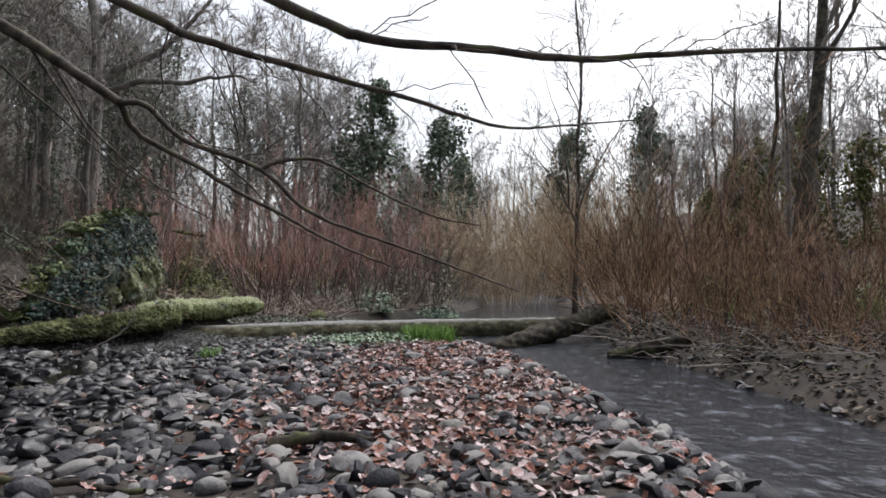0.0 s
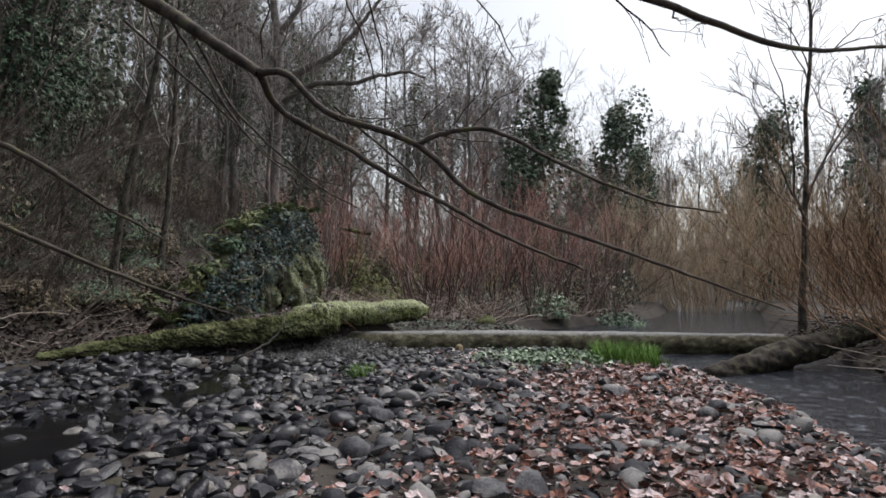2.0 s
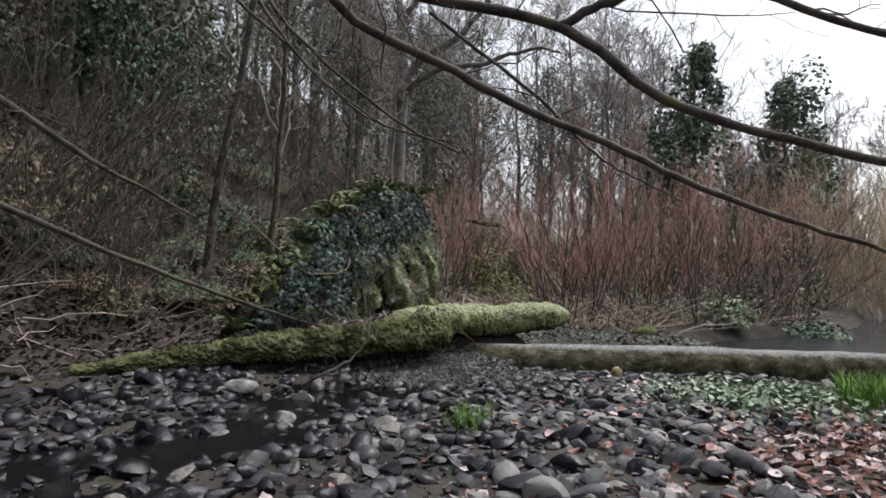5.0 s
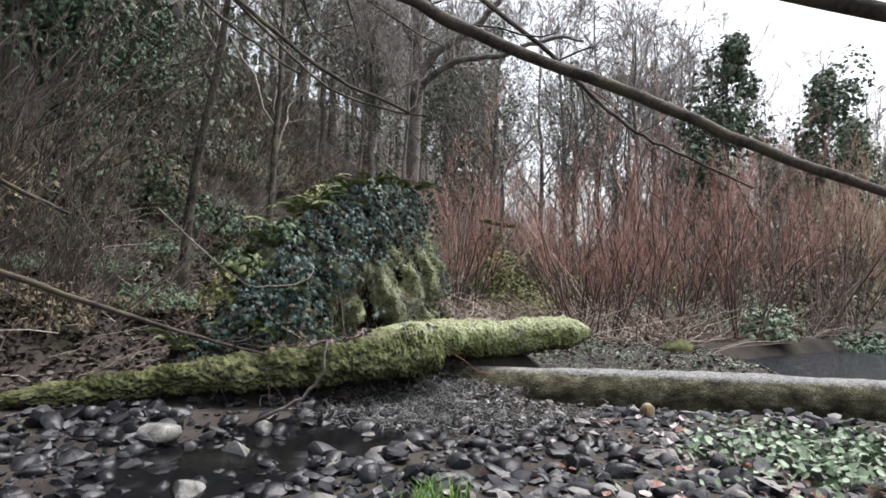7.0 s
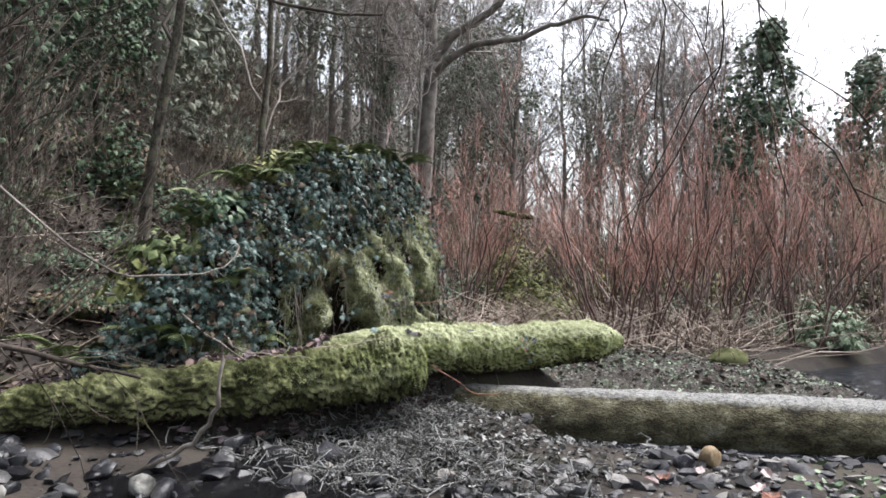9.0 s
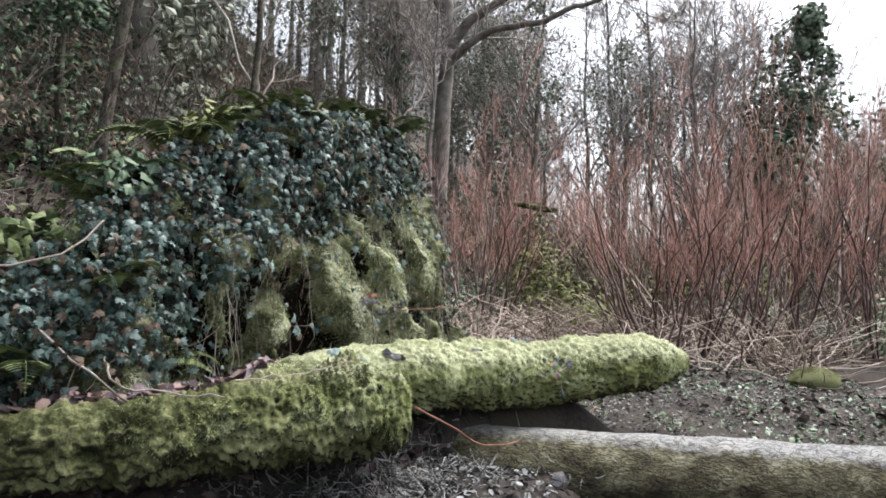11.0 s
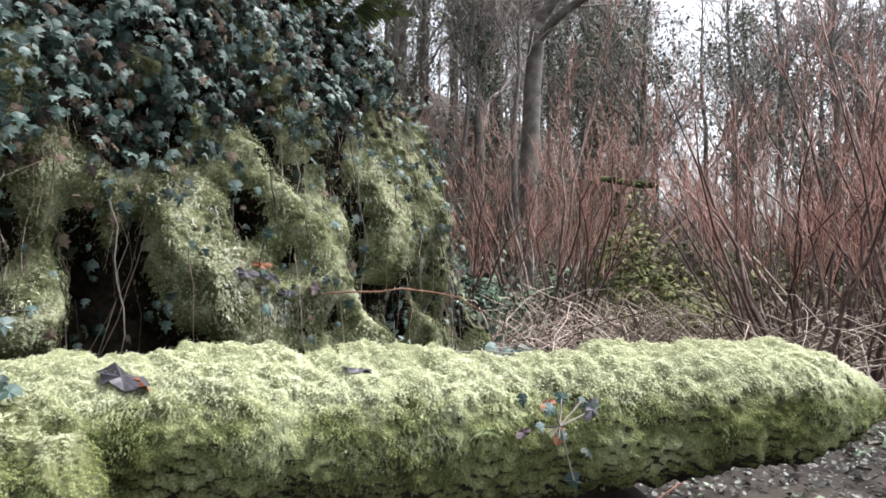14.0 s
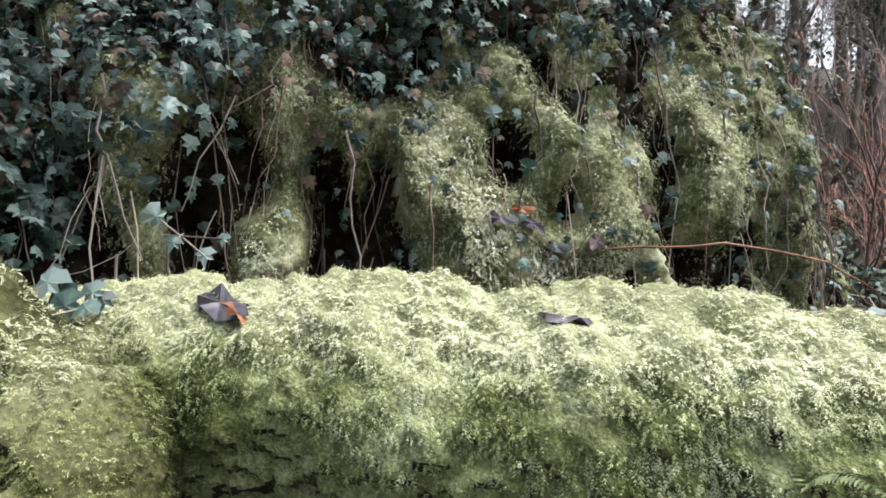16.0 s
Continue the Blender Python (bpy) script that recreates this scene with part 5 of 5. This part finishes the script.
tuft = thing("grass_tuft", "bright green grass tuft on the gravel bar", "grass")
tagged(part("blade_mass", make_mesh("grass", [blades(1100, -0.75, 0.2, 11.5, 12.3, 0.36, rng), blades(250, -1.1, 0.4, 11.2, 12.4, 0.2, rng)], M_GRASS), tuft), kind="stuff")
small_tuft = thing("grass_tuft", "small grass tuft between wet cobbles", "grass")
tagged(part("blade_mass", make_mesh("grass", [blades(140, -3.55, -3.25, 9.0, 9.35, 0.2, rng)], M_GRASS), small_tuft), kind="stuff")
x, y = scatter(3600, -2.5, -0.3, 10.2, 12.6, lambda x, y: np.exp(-(((x + 1.5) / 0.75) ** 2 + ((y - 11.4) / 0.85) ** 2)), rng)
pos = np.stack([x, y, height(x, y) + rng.uniform(0.02, 0.14, len(x))], -1)
herbs = tagged(part("herb_patch", make_mesh("herbs", [spread_leaves(LEAF_FOLD, LEAF_F, pos, np.tile([0, 0, 1.0], (len(x), 1)), rng.uniform(0.04, 0.075, len(x)), rng, 0.5)], M_HERB, False)), "grey-green low herbs on the gravel bar", "plants", kind="stuff")

x, y = scatter(5000, 3.7, 9.5, 4, 18, lambda x, y: np.clip(wave(x * 1.3, y * 1.3, 1.0, 3.0) * 1.6, 0, 1) * (river_gap(x, y) > 0.25), rng)
pos = np.stack([x, y, height(x, y) + rng.uniform(0.01, 0.07, len(x))], -1)
tagged(part("bank_moss", make_mesh("bank_moss", [spread_leaves(LEAF_FOLD, LEAF_F, pos, np.tile([0, 0, 1.0], (len(x), 1)), rng.uniform(0.03, 0.07, len(x)), rng, 0.6)], M_OLIVE, False)), "yellow-green moss and low plants on the far bank", "moss", kind="stuff")
x, y = scatter(3200, -6.0, -2.2, 14.6, 18.5, lambda x, y: np.clip(0.4 + wave(x * 2, y * 2, 1.0, 1.0), 0, 1) * (river_gap(x, y) > 0.1), rng)
pos = np.stack([x, y, height(x, y) + rng.uniform(0.01, 0.05, len(x))], -1)
tagged(part("shore_plants", make_mesh("shore_plants", [spread_leaves(SMALL_V, SMALL_F, pos, np.tile([0, 0, 1.0], (len(x), 1)), rng.uniform(0.025, 0.06, len(x)), rng, 0.6)], M_HERB, False)), "frosted grey-green low plants on the muddy shore", "plants", kind="stuff")
far_tuft = thing("grass_tuft", "tall yellow-green grass blades on the far bank", "grass")
tagged(part("blade_mass", make_mesh("grass", [blades(160, 9.6, 10.3, 14.4, 14.9, 0.75, rng), blades(120, 6.2, 6.9, 13.6, 14.2, 0.5, rng)], M_GRASS), far_tuft), kind="stuff")

# ---- overhanging branches of a tree beside the path ----
def smooth(ctrl, n):
    """A rounded path through a few bends."""
    c = np.asarray(ctrl, float)
    c = np.vstack([2 * c[0] - c[1], c, 2 * c[-1] - c[-2]])
    out = []
    m = len(c) - 3
    for u in np.linspace(0, m - 1e-6, n):
        i = int(u)
        t = u - i
        p0, p1, p2, p3 = c[i:i + 4]
        out.append(0.5 * (2 * p1 + (p2 - p0) * t + (2 * p0 - 5 * p1 + 4 * p2 - p3) * t * t + (3 * p1 - p0 - 3 * p2 + p3) * t ** 3))
    return np.array(out)


over = thing("overhanging_tree", "tree beside the bar with long dark drooping branches", "tree")


def limb(ctrl, r0, r1, n=36, twigs=10, wob=0.004, tl=0.9):
    P = smooth(ctrl, n)
    P[1:-1] += rng.normal(size=(n - 2, 3)) * wob
    R = np.linspace(r0, r1, n) * (1 + 0.12 * rng.random(n))
    branch = part("branch", make_mesh("branch", [tubes(P[None], R[None], 8)], M_NEARBARK), over)
    if twigs:
        Q, S = grow(P[None], R[None], int(twigs * 1.8), 0.15, 0.98, 1.0, 0.75, -0.05, 7, rng, 0.22, 0.35, tl)
        aside = np.abs(Q[:, :, 0] + 0.25 * (Q[:, :, 1] - 2.0) + 0.3)
        clear = ~((aside < 1.3) & (Q[:, :, 2] < 2.25) & (Q[:, :, 1] < 9.4)).any(axis=1)
        Q, S = Q[clear], np.clip(S[clear], 0.0022, 0.0055)
        if not len(Q):
            return
        U, W = grow(Q, S, 3, 0.2, 0.95, 0.5, 0.7, 0.0, 5, rng, 0.2)
        low = ((U[:, :, 2] < 2.0) & (U[:, :, 1] < 9.4)).any(axis=1)
        U, W = U[~low], W[~low]
        tagged(part("twig_spray", make_mesh("branch_twigs", [tubes(Q, S, 4), tubes(U, np.maximum(W, 0.002), 3)], M_NEARBARK), branch), kind="stuff")


def big_tree():
    """A tall old tree whose long limbs arch out over the thicket."""
    ob = thing("bare_tree", "large leafless tree with long arching crooked limbs", "tree")
    foot = float(height(-17.7, 31.0))
    lines = [([(-17.7, 31, foot - 0.4), (-17.6, 31, 7.9), (-17.4, 31, 11.0), (-17.6, 31, 14.0), (-18.3, 31.2, 18.0), (-18.5, 31.5, 23.0)], 0.4, 0.1),
             ([(-17.5, 31, 9.9), (-17.0, 30.9, 10.5), (-15.9, 30.8, 11.0), (-14.7, 30.8, 11.25), (-13.1, 30.8, 11.15), (-11.6, 30.8, 11.4), (-10.4, 30.8, 11.5), (-9.3, 30.7, 11.1)], 0.2, 0.05),
             ([(-17.45, 31, 10.8), (-16.4, 31.1, 12.0), (-15.4, 31.2, 12.4), (-14.2, 31.3, 13.1), (-13.0, 31.6, 14.6), (-12.0, 31.8, 16.0)], 0.24, 0.08),
             ([(-17.5, 31, 12.5), (-18.6, 30.6, 14.0), (-20.2, 30.4, 15.2), (-21.5, 30.2, 17.4)], 0.2, 0.07),
             ([(-17.6, 31, 14.0), (-16.6, 31.3, 15.6), (-16.2, 31.6, 18.0), (-15.0, 31.8, 20.5)], 0.18, 0.06)]
    for k, (ctrl, r0, r1) in enumerate(lines):
        P = smooth(ctrl, 28)
        P[1:-1] += rng.normal(size=(26, 3)) * 0.03
        R = np.linspace(r0, r1, 28)
        piece = part("limb" if k else "trunk", make_mesh("limb", [tubes(P[None], R[None], 10)], M_FARBARK), ob)
        Q, S = grow(P[None], R[None], 10, 0.45 if k == 0 else 0.15, 0.98, 1.0, 0.8, 0.25, 7, rng, 0.2, 0.3, 3.4)
        U, W = grow(Q, S, 7, 0.2, 0.98, 0.5, 0.7, 0.1, 4, rng, 0.2)
        X, Z = grow(U, W, 5, 0.2, 1.0, 0.5, 0.7, 0.05, 3, rng, 0.2)
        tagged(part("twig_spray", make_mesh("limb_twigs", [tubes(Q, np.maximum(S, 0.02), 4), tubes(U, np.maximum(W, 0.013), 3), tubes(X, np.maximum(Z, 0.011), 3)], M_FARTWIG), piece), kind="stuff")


big_tree()
trunk_foot = float(height(-10.2, 5.5))
part("trunk", make_mesh("branch_tree_trunk", [tubes(smooth([(-10.2, 5.5, trunk_foot - 0.4), (-10.1, 5.6, 4.0), (-9.8, 5.7, 7.0), (-9.6, 5.9, 10.0)], 20)[None], np.linspace(0.36, 0.16, 20)[None], 14)], M_BARK), over)
limb([(-9.9, 5.7, 6.3), (-7.6, 7.2, 5.4), (-5.85, 8.1, 4.5), (-4.95, 8.1, 3.93), (-4.25, 8.1, 3.46)], 0.10, 0.055, 30, 4)
limb([(-4.25, 8.1, 3.46), (-3.9, 8.1, 3.42), (-3.4, 8.1, 2.97), (-2.41, 8.15, 2.59), (-1.86, 8.05, 2.1), (-1.37, 8.0, 1.85), (-0.59, 8.0, 1.57), (0.1, 8.0, 1.31), (0.98, 8.0, 0.98)], 0.042, 0.008, 46, 10)
limb([(-2.41, 8.15, 2.59), (-2.1, 8.2, 2.71), (-1.6, 8.2, 2.7), (-0.85, 8.2, 2.3), (-0.1, 8.2, 1.97), (0.5, 8.2, 1.85)], 0.03, 0.007, 32, 7)
limb([(-4.25, 8.1, 3.46), (-4.3, 8.7, 3.2), (-3.6, 9.0, 2.8), (-2.95, 9.0, 2.4), (-2.4, 9.0, 2.12), (-1.75, 9.0, 1.76), (-1.3, 9.0, 1.55), (-0.75, 9.0, 1.33)], 0.042, 0.012, 40, 9)
limb([(-9.9, 5.7, 6.8), (-6.0, 5.0, 4.9), (-2.47, 4.6, 3.22), (-2.02, 4.8, 3.04), (-1.14, 5.1, 2.85), (-0.32, 5.5, 2.74), (0.55, 6.3, 2.69), (1.29, 7.0, 2.87), (2.4, 7.6, 3.1)], 0.045, 0.008, 50, 9)
limb([(-9.8, 5.7, 7.4), (-5.0, 5.0, 5.2), (-1.31, 4.8, 3.31), (-0.55, 4.8, 3.0), (0.2, 4.8, 2.93), (1.04, 4.8, 2.84), (1.8, 4.8, 2.88), (2.6, 4.8, 2.91), (4.2, 4.8, 2.93)], 0.055, 0.012, 54, 10)
limb([(-5.5, 8.3, 4.4), (-5.2, 8.5, 3.8), (-4.9, 8.5, 3.3), (-4.45, 8.5, 2.85), (-3.7, 8.5, 2.25), (-3.2, 8.5, 1.98)], 0.022, 0.006, 30, 6)
limb([(-9.4, 6.2, 3.6), (-7.8, 7.0, 2.9), (-6.6, 7.2, 2.5), (-5.9, 7.6, 2.0), (-5.6, 8.4, 1.6)], 0.05, 0.01, 30, 14)
limb([(-9.2, 6.4, 2.8), (-7.6, 7.2, 2.0), (-6.6, 8.2, 1.35), (-5.9, 9.3, 0.85), (-5.5, 10.0, 0.6)], 0.04, 0.008, 30, 14)
limb([(-5.5, 8.2, 4.2), (-5.19, 8.3, 3.71), (-4.69, 8.3, 3.03), (-4.24, 8.3, 2.56), (-3.66, 8.3, 2.16)], 0.02, 0.005, 26, 6)
limb([(-9.3, 6.6, 2.3), (-8.6, 7.2, 1.5), (-8.1, 7.5, 1.25), (-7.73, 7.5, 1.05), (-7.55, 7.5, 0.5), (-7.3, 7.5, 0.25)], 0.05, 0.012, 30, 10)
limb([(-3.9, 9.3, 3.4), (-3.02, 9.6, 2.63), (-2.76, 9.6, 2.35), (-2.51, 9.6, 2.1), (-2.26, 9.6, 1.94), (-1.9, 9.6, 1.73)], 0.016, 0.004, 26, 5)
limb([(-7.5, 9.6, 5.0), (-6.42, 10.5, 3.83), (-5.96, 10.5, 3.42), (-5.35, 10.5, 2.93), (-4.65, 10.5, 2.65), (-4.31, 10.5, 2.57)], 0.02, 0.005, 28, 5)

for x, y, w, h in ((-7.2, 11.1, 0.4, 0.9), (-7.0, 11.6, 0.4, 1.3), (-7.4, 11.9, 0.5, 1.8)):
    leafy_clump("ivy_mound", "ivy spilling down the shoulder of the root plate", x, y, w, h, 800, M_IVY, 0.085, rng)
for k in range(9):
    y = 10.9 + 0.42 * k + rng.uniform(-0.15, 0.15)
    x, z = plate_point(np.array([y]), np.array([1.0]))
    leafy_clump("crest_plants", "mixed green plants on the crest of the root plate", 0, 0, rng.uniform(0.25, 0.42), rng.uniform(0.25, 0.45), 170, (M_OLIVE, M_FERN, M_DARKIVY)[k % 3], 0.09, rng, (float(x[0]) - 0.2, y, float(z[0]) - 0.1))
for x, y, z, size in ((-6.75, 11.0, 0.55, 0.8), (-6.7, 11.45, 0.95, 0.9), (-7.2, 10.5, 0.45, 0.7), (-6.6, 11.65, 0.6, 0.6)):
    fern(x, y, z, size, 8, "green fern at the foot of the root plate")

def boulder(label, x, y, size, mat, sink=0.3):
    v = stone_verts(ICO_V, rng) * np.array([size, size, size * 1.25])
    grit = np.array([noise.noise(Vector(c) * (2.2 / size)) for c in v])
    v = v * (1 + 0.12 * grit)[:, None]
    ob = tagged(part("boulder", make_mesh("boulder", [(v, ICO_F)], mat, True, 50)), label, "rock")
    ob.location, ob.rotation_euler = (x, y, float(height(x, y)) + size * sink), (0, 0, rng.uniform(0, 6.28))


for x, y, size in ((-6.04, 9.42, 0.19), (-5.39, 9.6, 0.17), (-4.93, 8.81, 0.16), (-4.02, 8.98, 0.12), (-5.6, 10.1, 0.1)):
    boulder("pale lichened rock in the wet side channel", x, y, size, M_BOULDER)
boulder("flat dark slab of stone by the log", -5.29, 11.41, 0.2, M_STONE_P, 0.1)
boulder("blue-grey stone at the edge of the bar", -3.12, 12.36, 0.11, M_SLATE)
boulder("ochre stone at the edge of the bar", -2.98, 12.5, 0.13, M_OCHRE)
boulder("yellowish rounded stone among fallen leaves", 0.06, 4.62, 0.13, M_BOULDER, 0.2)
boulder("mossy rock on the muddy shore", -3.46, 17.23, 0.3, M_LOWMOSS, 0.2)

# ---- a mossy trunk fallen among the red stems ----
far_log = thing("mossy_log", "mossy fallen trunk caught in a bush among red stems", "log")
me, _ = trunk_mesh("propped_trunk", [(-9.6, 22.1, 2.98), (-9.33, 22.2, 2.93), (-8.9, 22.35, 2.84), (-8.6, 22.45, 2.8)], [0.05, 0.065, 0.07, 0.05], 14, M_LOWMOSS, 0.15, 6.2, rings=40, rough=0.1, dome=0.05)
part("trunk", me, far_log)

# ---- driftwood, sticks and debris ----
def stick(label, ctrl, r0, r1, mat, n=16):
    P = smooth(ctrl, n)
    P[1:-1] += rng.normal(size=(n - 2, 3)) * 0.008
    return tagged(part("stick", make_mesh("stick", [tubes(P[None], np.linspace(r0, r1, n)[None], 7)], mat)), label, "stick")


stick("weathered piece of driftwood lying among leaves", [(-1.1, 4.02, 0.05), (-0.8, 4.1, 0.1), (-0.45, 4.12, 0.06)], 0.05, 0.03, M_DARKLOG)
stick("mossy stick lying on wet gravel", [(-2.9, 3.35, 0.04), (-2.2, 3.3, 0.06), (-1.5, 3.2, 0.04)], 0.03, 0.015, M_DARKLOG)
stick("pale bent stick standing in the side channel", [(-6.0, 10.25, -0.1), (-5.6, 10.2, 0.08), (-5.2, 10.15, 0.3), (-4.98, 10.1, 0.52), (-4.97, 10.1, 0.8)], 0.016, 0.01, M_TWIG)
stick("russet cane resting against the mossy log", [(-5.0, 12.15, 0.5), (-4.88, 12.7, 0.22), (-4.85, 13.4, 0.14), (-4.8, 14.4, 0.2)], 0.0055, 0.004, M_REDCANE)
stick("thin arched twig hanging before the root plate", [(-6.0, 9.3, 1.75), (-5.75, 9.65, 1.35), (-5.7, 9.93, 1.19), (-5.7, 10.24, 1.16), (-5.72, 10.7, 1.21), (-5.9, 10.95, 1.4), (-6.6, 11.3, 1.3)], 0.007, 0.004, M_TWIG)
for ctrl in ([(-6.7, 10.95, 0.95), (-6.1, 11.2, 0.55), (-5.8, 11.45, 0.5)], [(-6.5, 11.3, 0.8), (-6.1, 11.2, 0.6), (-5.7, 11.5, 0.55)]):
    stick("bare forked twig lying over the lower mossy trunk", ctrl, 0.007, 0.004, M_TWIG)
stick("pale twig lying across the moss", [(-5.75, 11.6, 0.62), (-5.5, 11.85, 0.66), (-5.3, 12.0, 0.72)], 0.004, 0.003, M_CANE)
stick("reddish bramble stem across the root plate", [(-6.3, 13.7, 0.9), (-6.1, 14.15, 0.93), (-6.15, 14.7, 0.83), (-6.4, 15.2, 0.55)], 0.0045, 0.003, M_REDCANE)
stick("thin twig lying on the moss", [(-5.3, 13.0, 0.76), (-5.05, 13.5, 0.75), (-4.85, 13.8, 0.7)], 0.003, 0.002, M_TWIG)
tangle("twig_debris", "frosted flood debris of twigs and roots beside the log", 9500, (-6.4, -3.4, 10.6, 13.4), lambda x, y: np.exp(-(((x + 4.85) / 0.95) ** 2 + ((y - 11.9) / 0.85) ** 2)) * (np.hypot(x + 4.15, y - 12.4) > 0.75), 0.26, 0.005, M_FROSTMUD, rng, 0.45)


def dead_leaf(label, x, y, z, size, mat, turn, facing=(0.1, -0.2, 1.0)):
    curled = [(x * 0.62 + 0.12 * y * y, y * 1.2 + 0.08 * math.sin(9 * x), 0.35 * x * abs(x) + 0.3 * y * abs(y) + 0.13 * math.sin(12 * x + 8 * y)) for x, y, z in LEAF_V]
    v, f = spread_leaves(curled, LEAF_F, np.zeros((1, 3)), np.array([facing]), np.array([size]), rng, 0.1)
    ob = tagged(part("dead_leaf", make_mesh("dead_leaf", [(v, f)], mat, False)), label, "leaf")
    ob.location, ob.rotation_euler = (x, y, z), (0, 0, turn)
    return ob


def ivy_sprig(label, count, centre, spread, size, facing):
    p = np.array(centre) + rng.normal(size=(count, 3)) * np.array(spread)
    v, f = spread_leaves(IVY_V, IVY_F, p, np.tile(facing, (count, 1)), rng.uniform(size * 0.6, size * 1.2, count), rng, 0.35, DOWN)
    tail = np.stack([np.array(centre) + (p[i] - np.array(centre)) * np.linspace(-0.4, 1, 6)[:, None] for i in range(min(6, count))])
    ob = thing("ivy_sprig", label, "ivy")
    tagged(part("leaf_spray", make_mesh("ivy_leaves", [(v, f)], M_IVY, False), ob), kind="stuff")
    tagged(part("vine", make_mesh("ivy_vine", [tubes(tail, np.full(tail.shape[:2], 0.0025), 4)], M_TWIG), ob), kind="stuff")


ivy_sprig("blue-green ivy leaves trailing over the mossy log", 9, (-5.5, 12.13, 0.66), (0.04, 0.06, 0.07), 0.065, (0.7, -0.2, 0.6))
ivy_sprig("small green leaves growing on the log's flank", 9, (-4.72, 13.38, 0.58), (0.03, 0.05, 0.05), 0.045, (0.8, -0.5, 0.4))
ivy_sprig("pale ivy leaves on the far end of the moss", 6, (-5.15, 13.75, 0.74), (0.05, 0.05, 0.02), 0.06, (0.5, -0.2, 0.8))
dead_leaf("slate-grey curled dead leaf lying on the moss", -5.40, 12.47, 0.708, 0.12, M_SLATE, 0.0, (0.45, -0.3, 0.9))
dead_leaf("russet dead leaf lying on the moss", -5.345, 12.50, 0.695, 0.06, M_RUSSET, 2.0, (0.6, -0.3, 0.7))
dead_leaf("slate-grey dead leaf lying on the moss", -5.12, 12.98, 0.722, 0.08, M_SLATE, 1.0)
FLANK = (0.75, -0.5, 0.5)
dead_leaf("slate-grey dead leaf caught on the log's side", -4.685, 13.49, 0.62, 0.07, M_SLATE, 0.0, FLANK)
dead_leaf("russet dead leaf caught on the log's side", -4.755, 13.37, 0.635, 0.05, M_RUSSET, 0.0, FLANK)
dead_leaf("orange dead leaf caught on the log's side", -4.735, 13.40, 0.545, 0.05, M_RUSSET, 0.0, FLANK)
dead_leaf("brown dead leaf caught on the log's side", -4.79, 13.305, 0.56, 0.045, M_DRIFT, 0.0, FLANK)
fern(-4.87, 13.17, 0.54, 0.2, 2, "small bright green fern on the mossy log")
for x, y, z in ((-5.385, 12.30, 0.53), (-5.5, 12.10, 0.56), (-5.45, 12.19, 0.40), (-5.57, 12.17, 0.73), (-5.54, 12.23, 0.69)):
    ivy_sprig("single blue-green ivy leaves climbing the mossy log", 2, (x, y, z), (0.012, 0.015, 0.02), 0.075, (0.8, -0.3, 0.5))
ivy_sprig("ivy leaves hanging before the root plate", 4, (-6.05, 12.3, 0.85), (0.03, 0.05, 0.06), 0.065, (0.9, 0.0, 0.1))
for y, z, size, mat in ((13.32, 0.99, 0.1, M_SLATE), (13.44, 0.98, 0.1, M_SLATE), (13.4, 1.03, 0.08, M_RUSSET), (13.69, 0.93, 0.1, M_DRIFT), (13.55, 0.9, 0.08, M_SLATE)):
    top = float(np.interp(y, CREST_Y, CREST_Z))
    x, z = plate_point(np.array([y]), np.array([(z - 0.1) / (top - 0.1)]))
    dead_leaf("dead leaf caught in a mossy bowl of the root plate", float(x[0]) + 0.05, y, float(z[0]), size, mat, 0.0, (0.7, -0.2, 0.7))
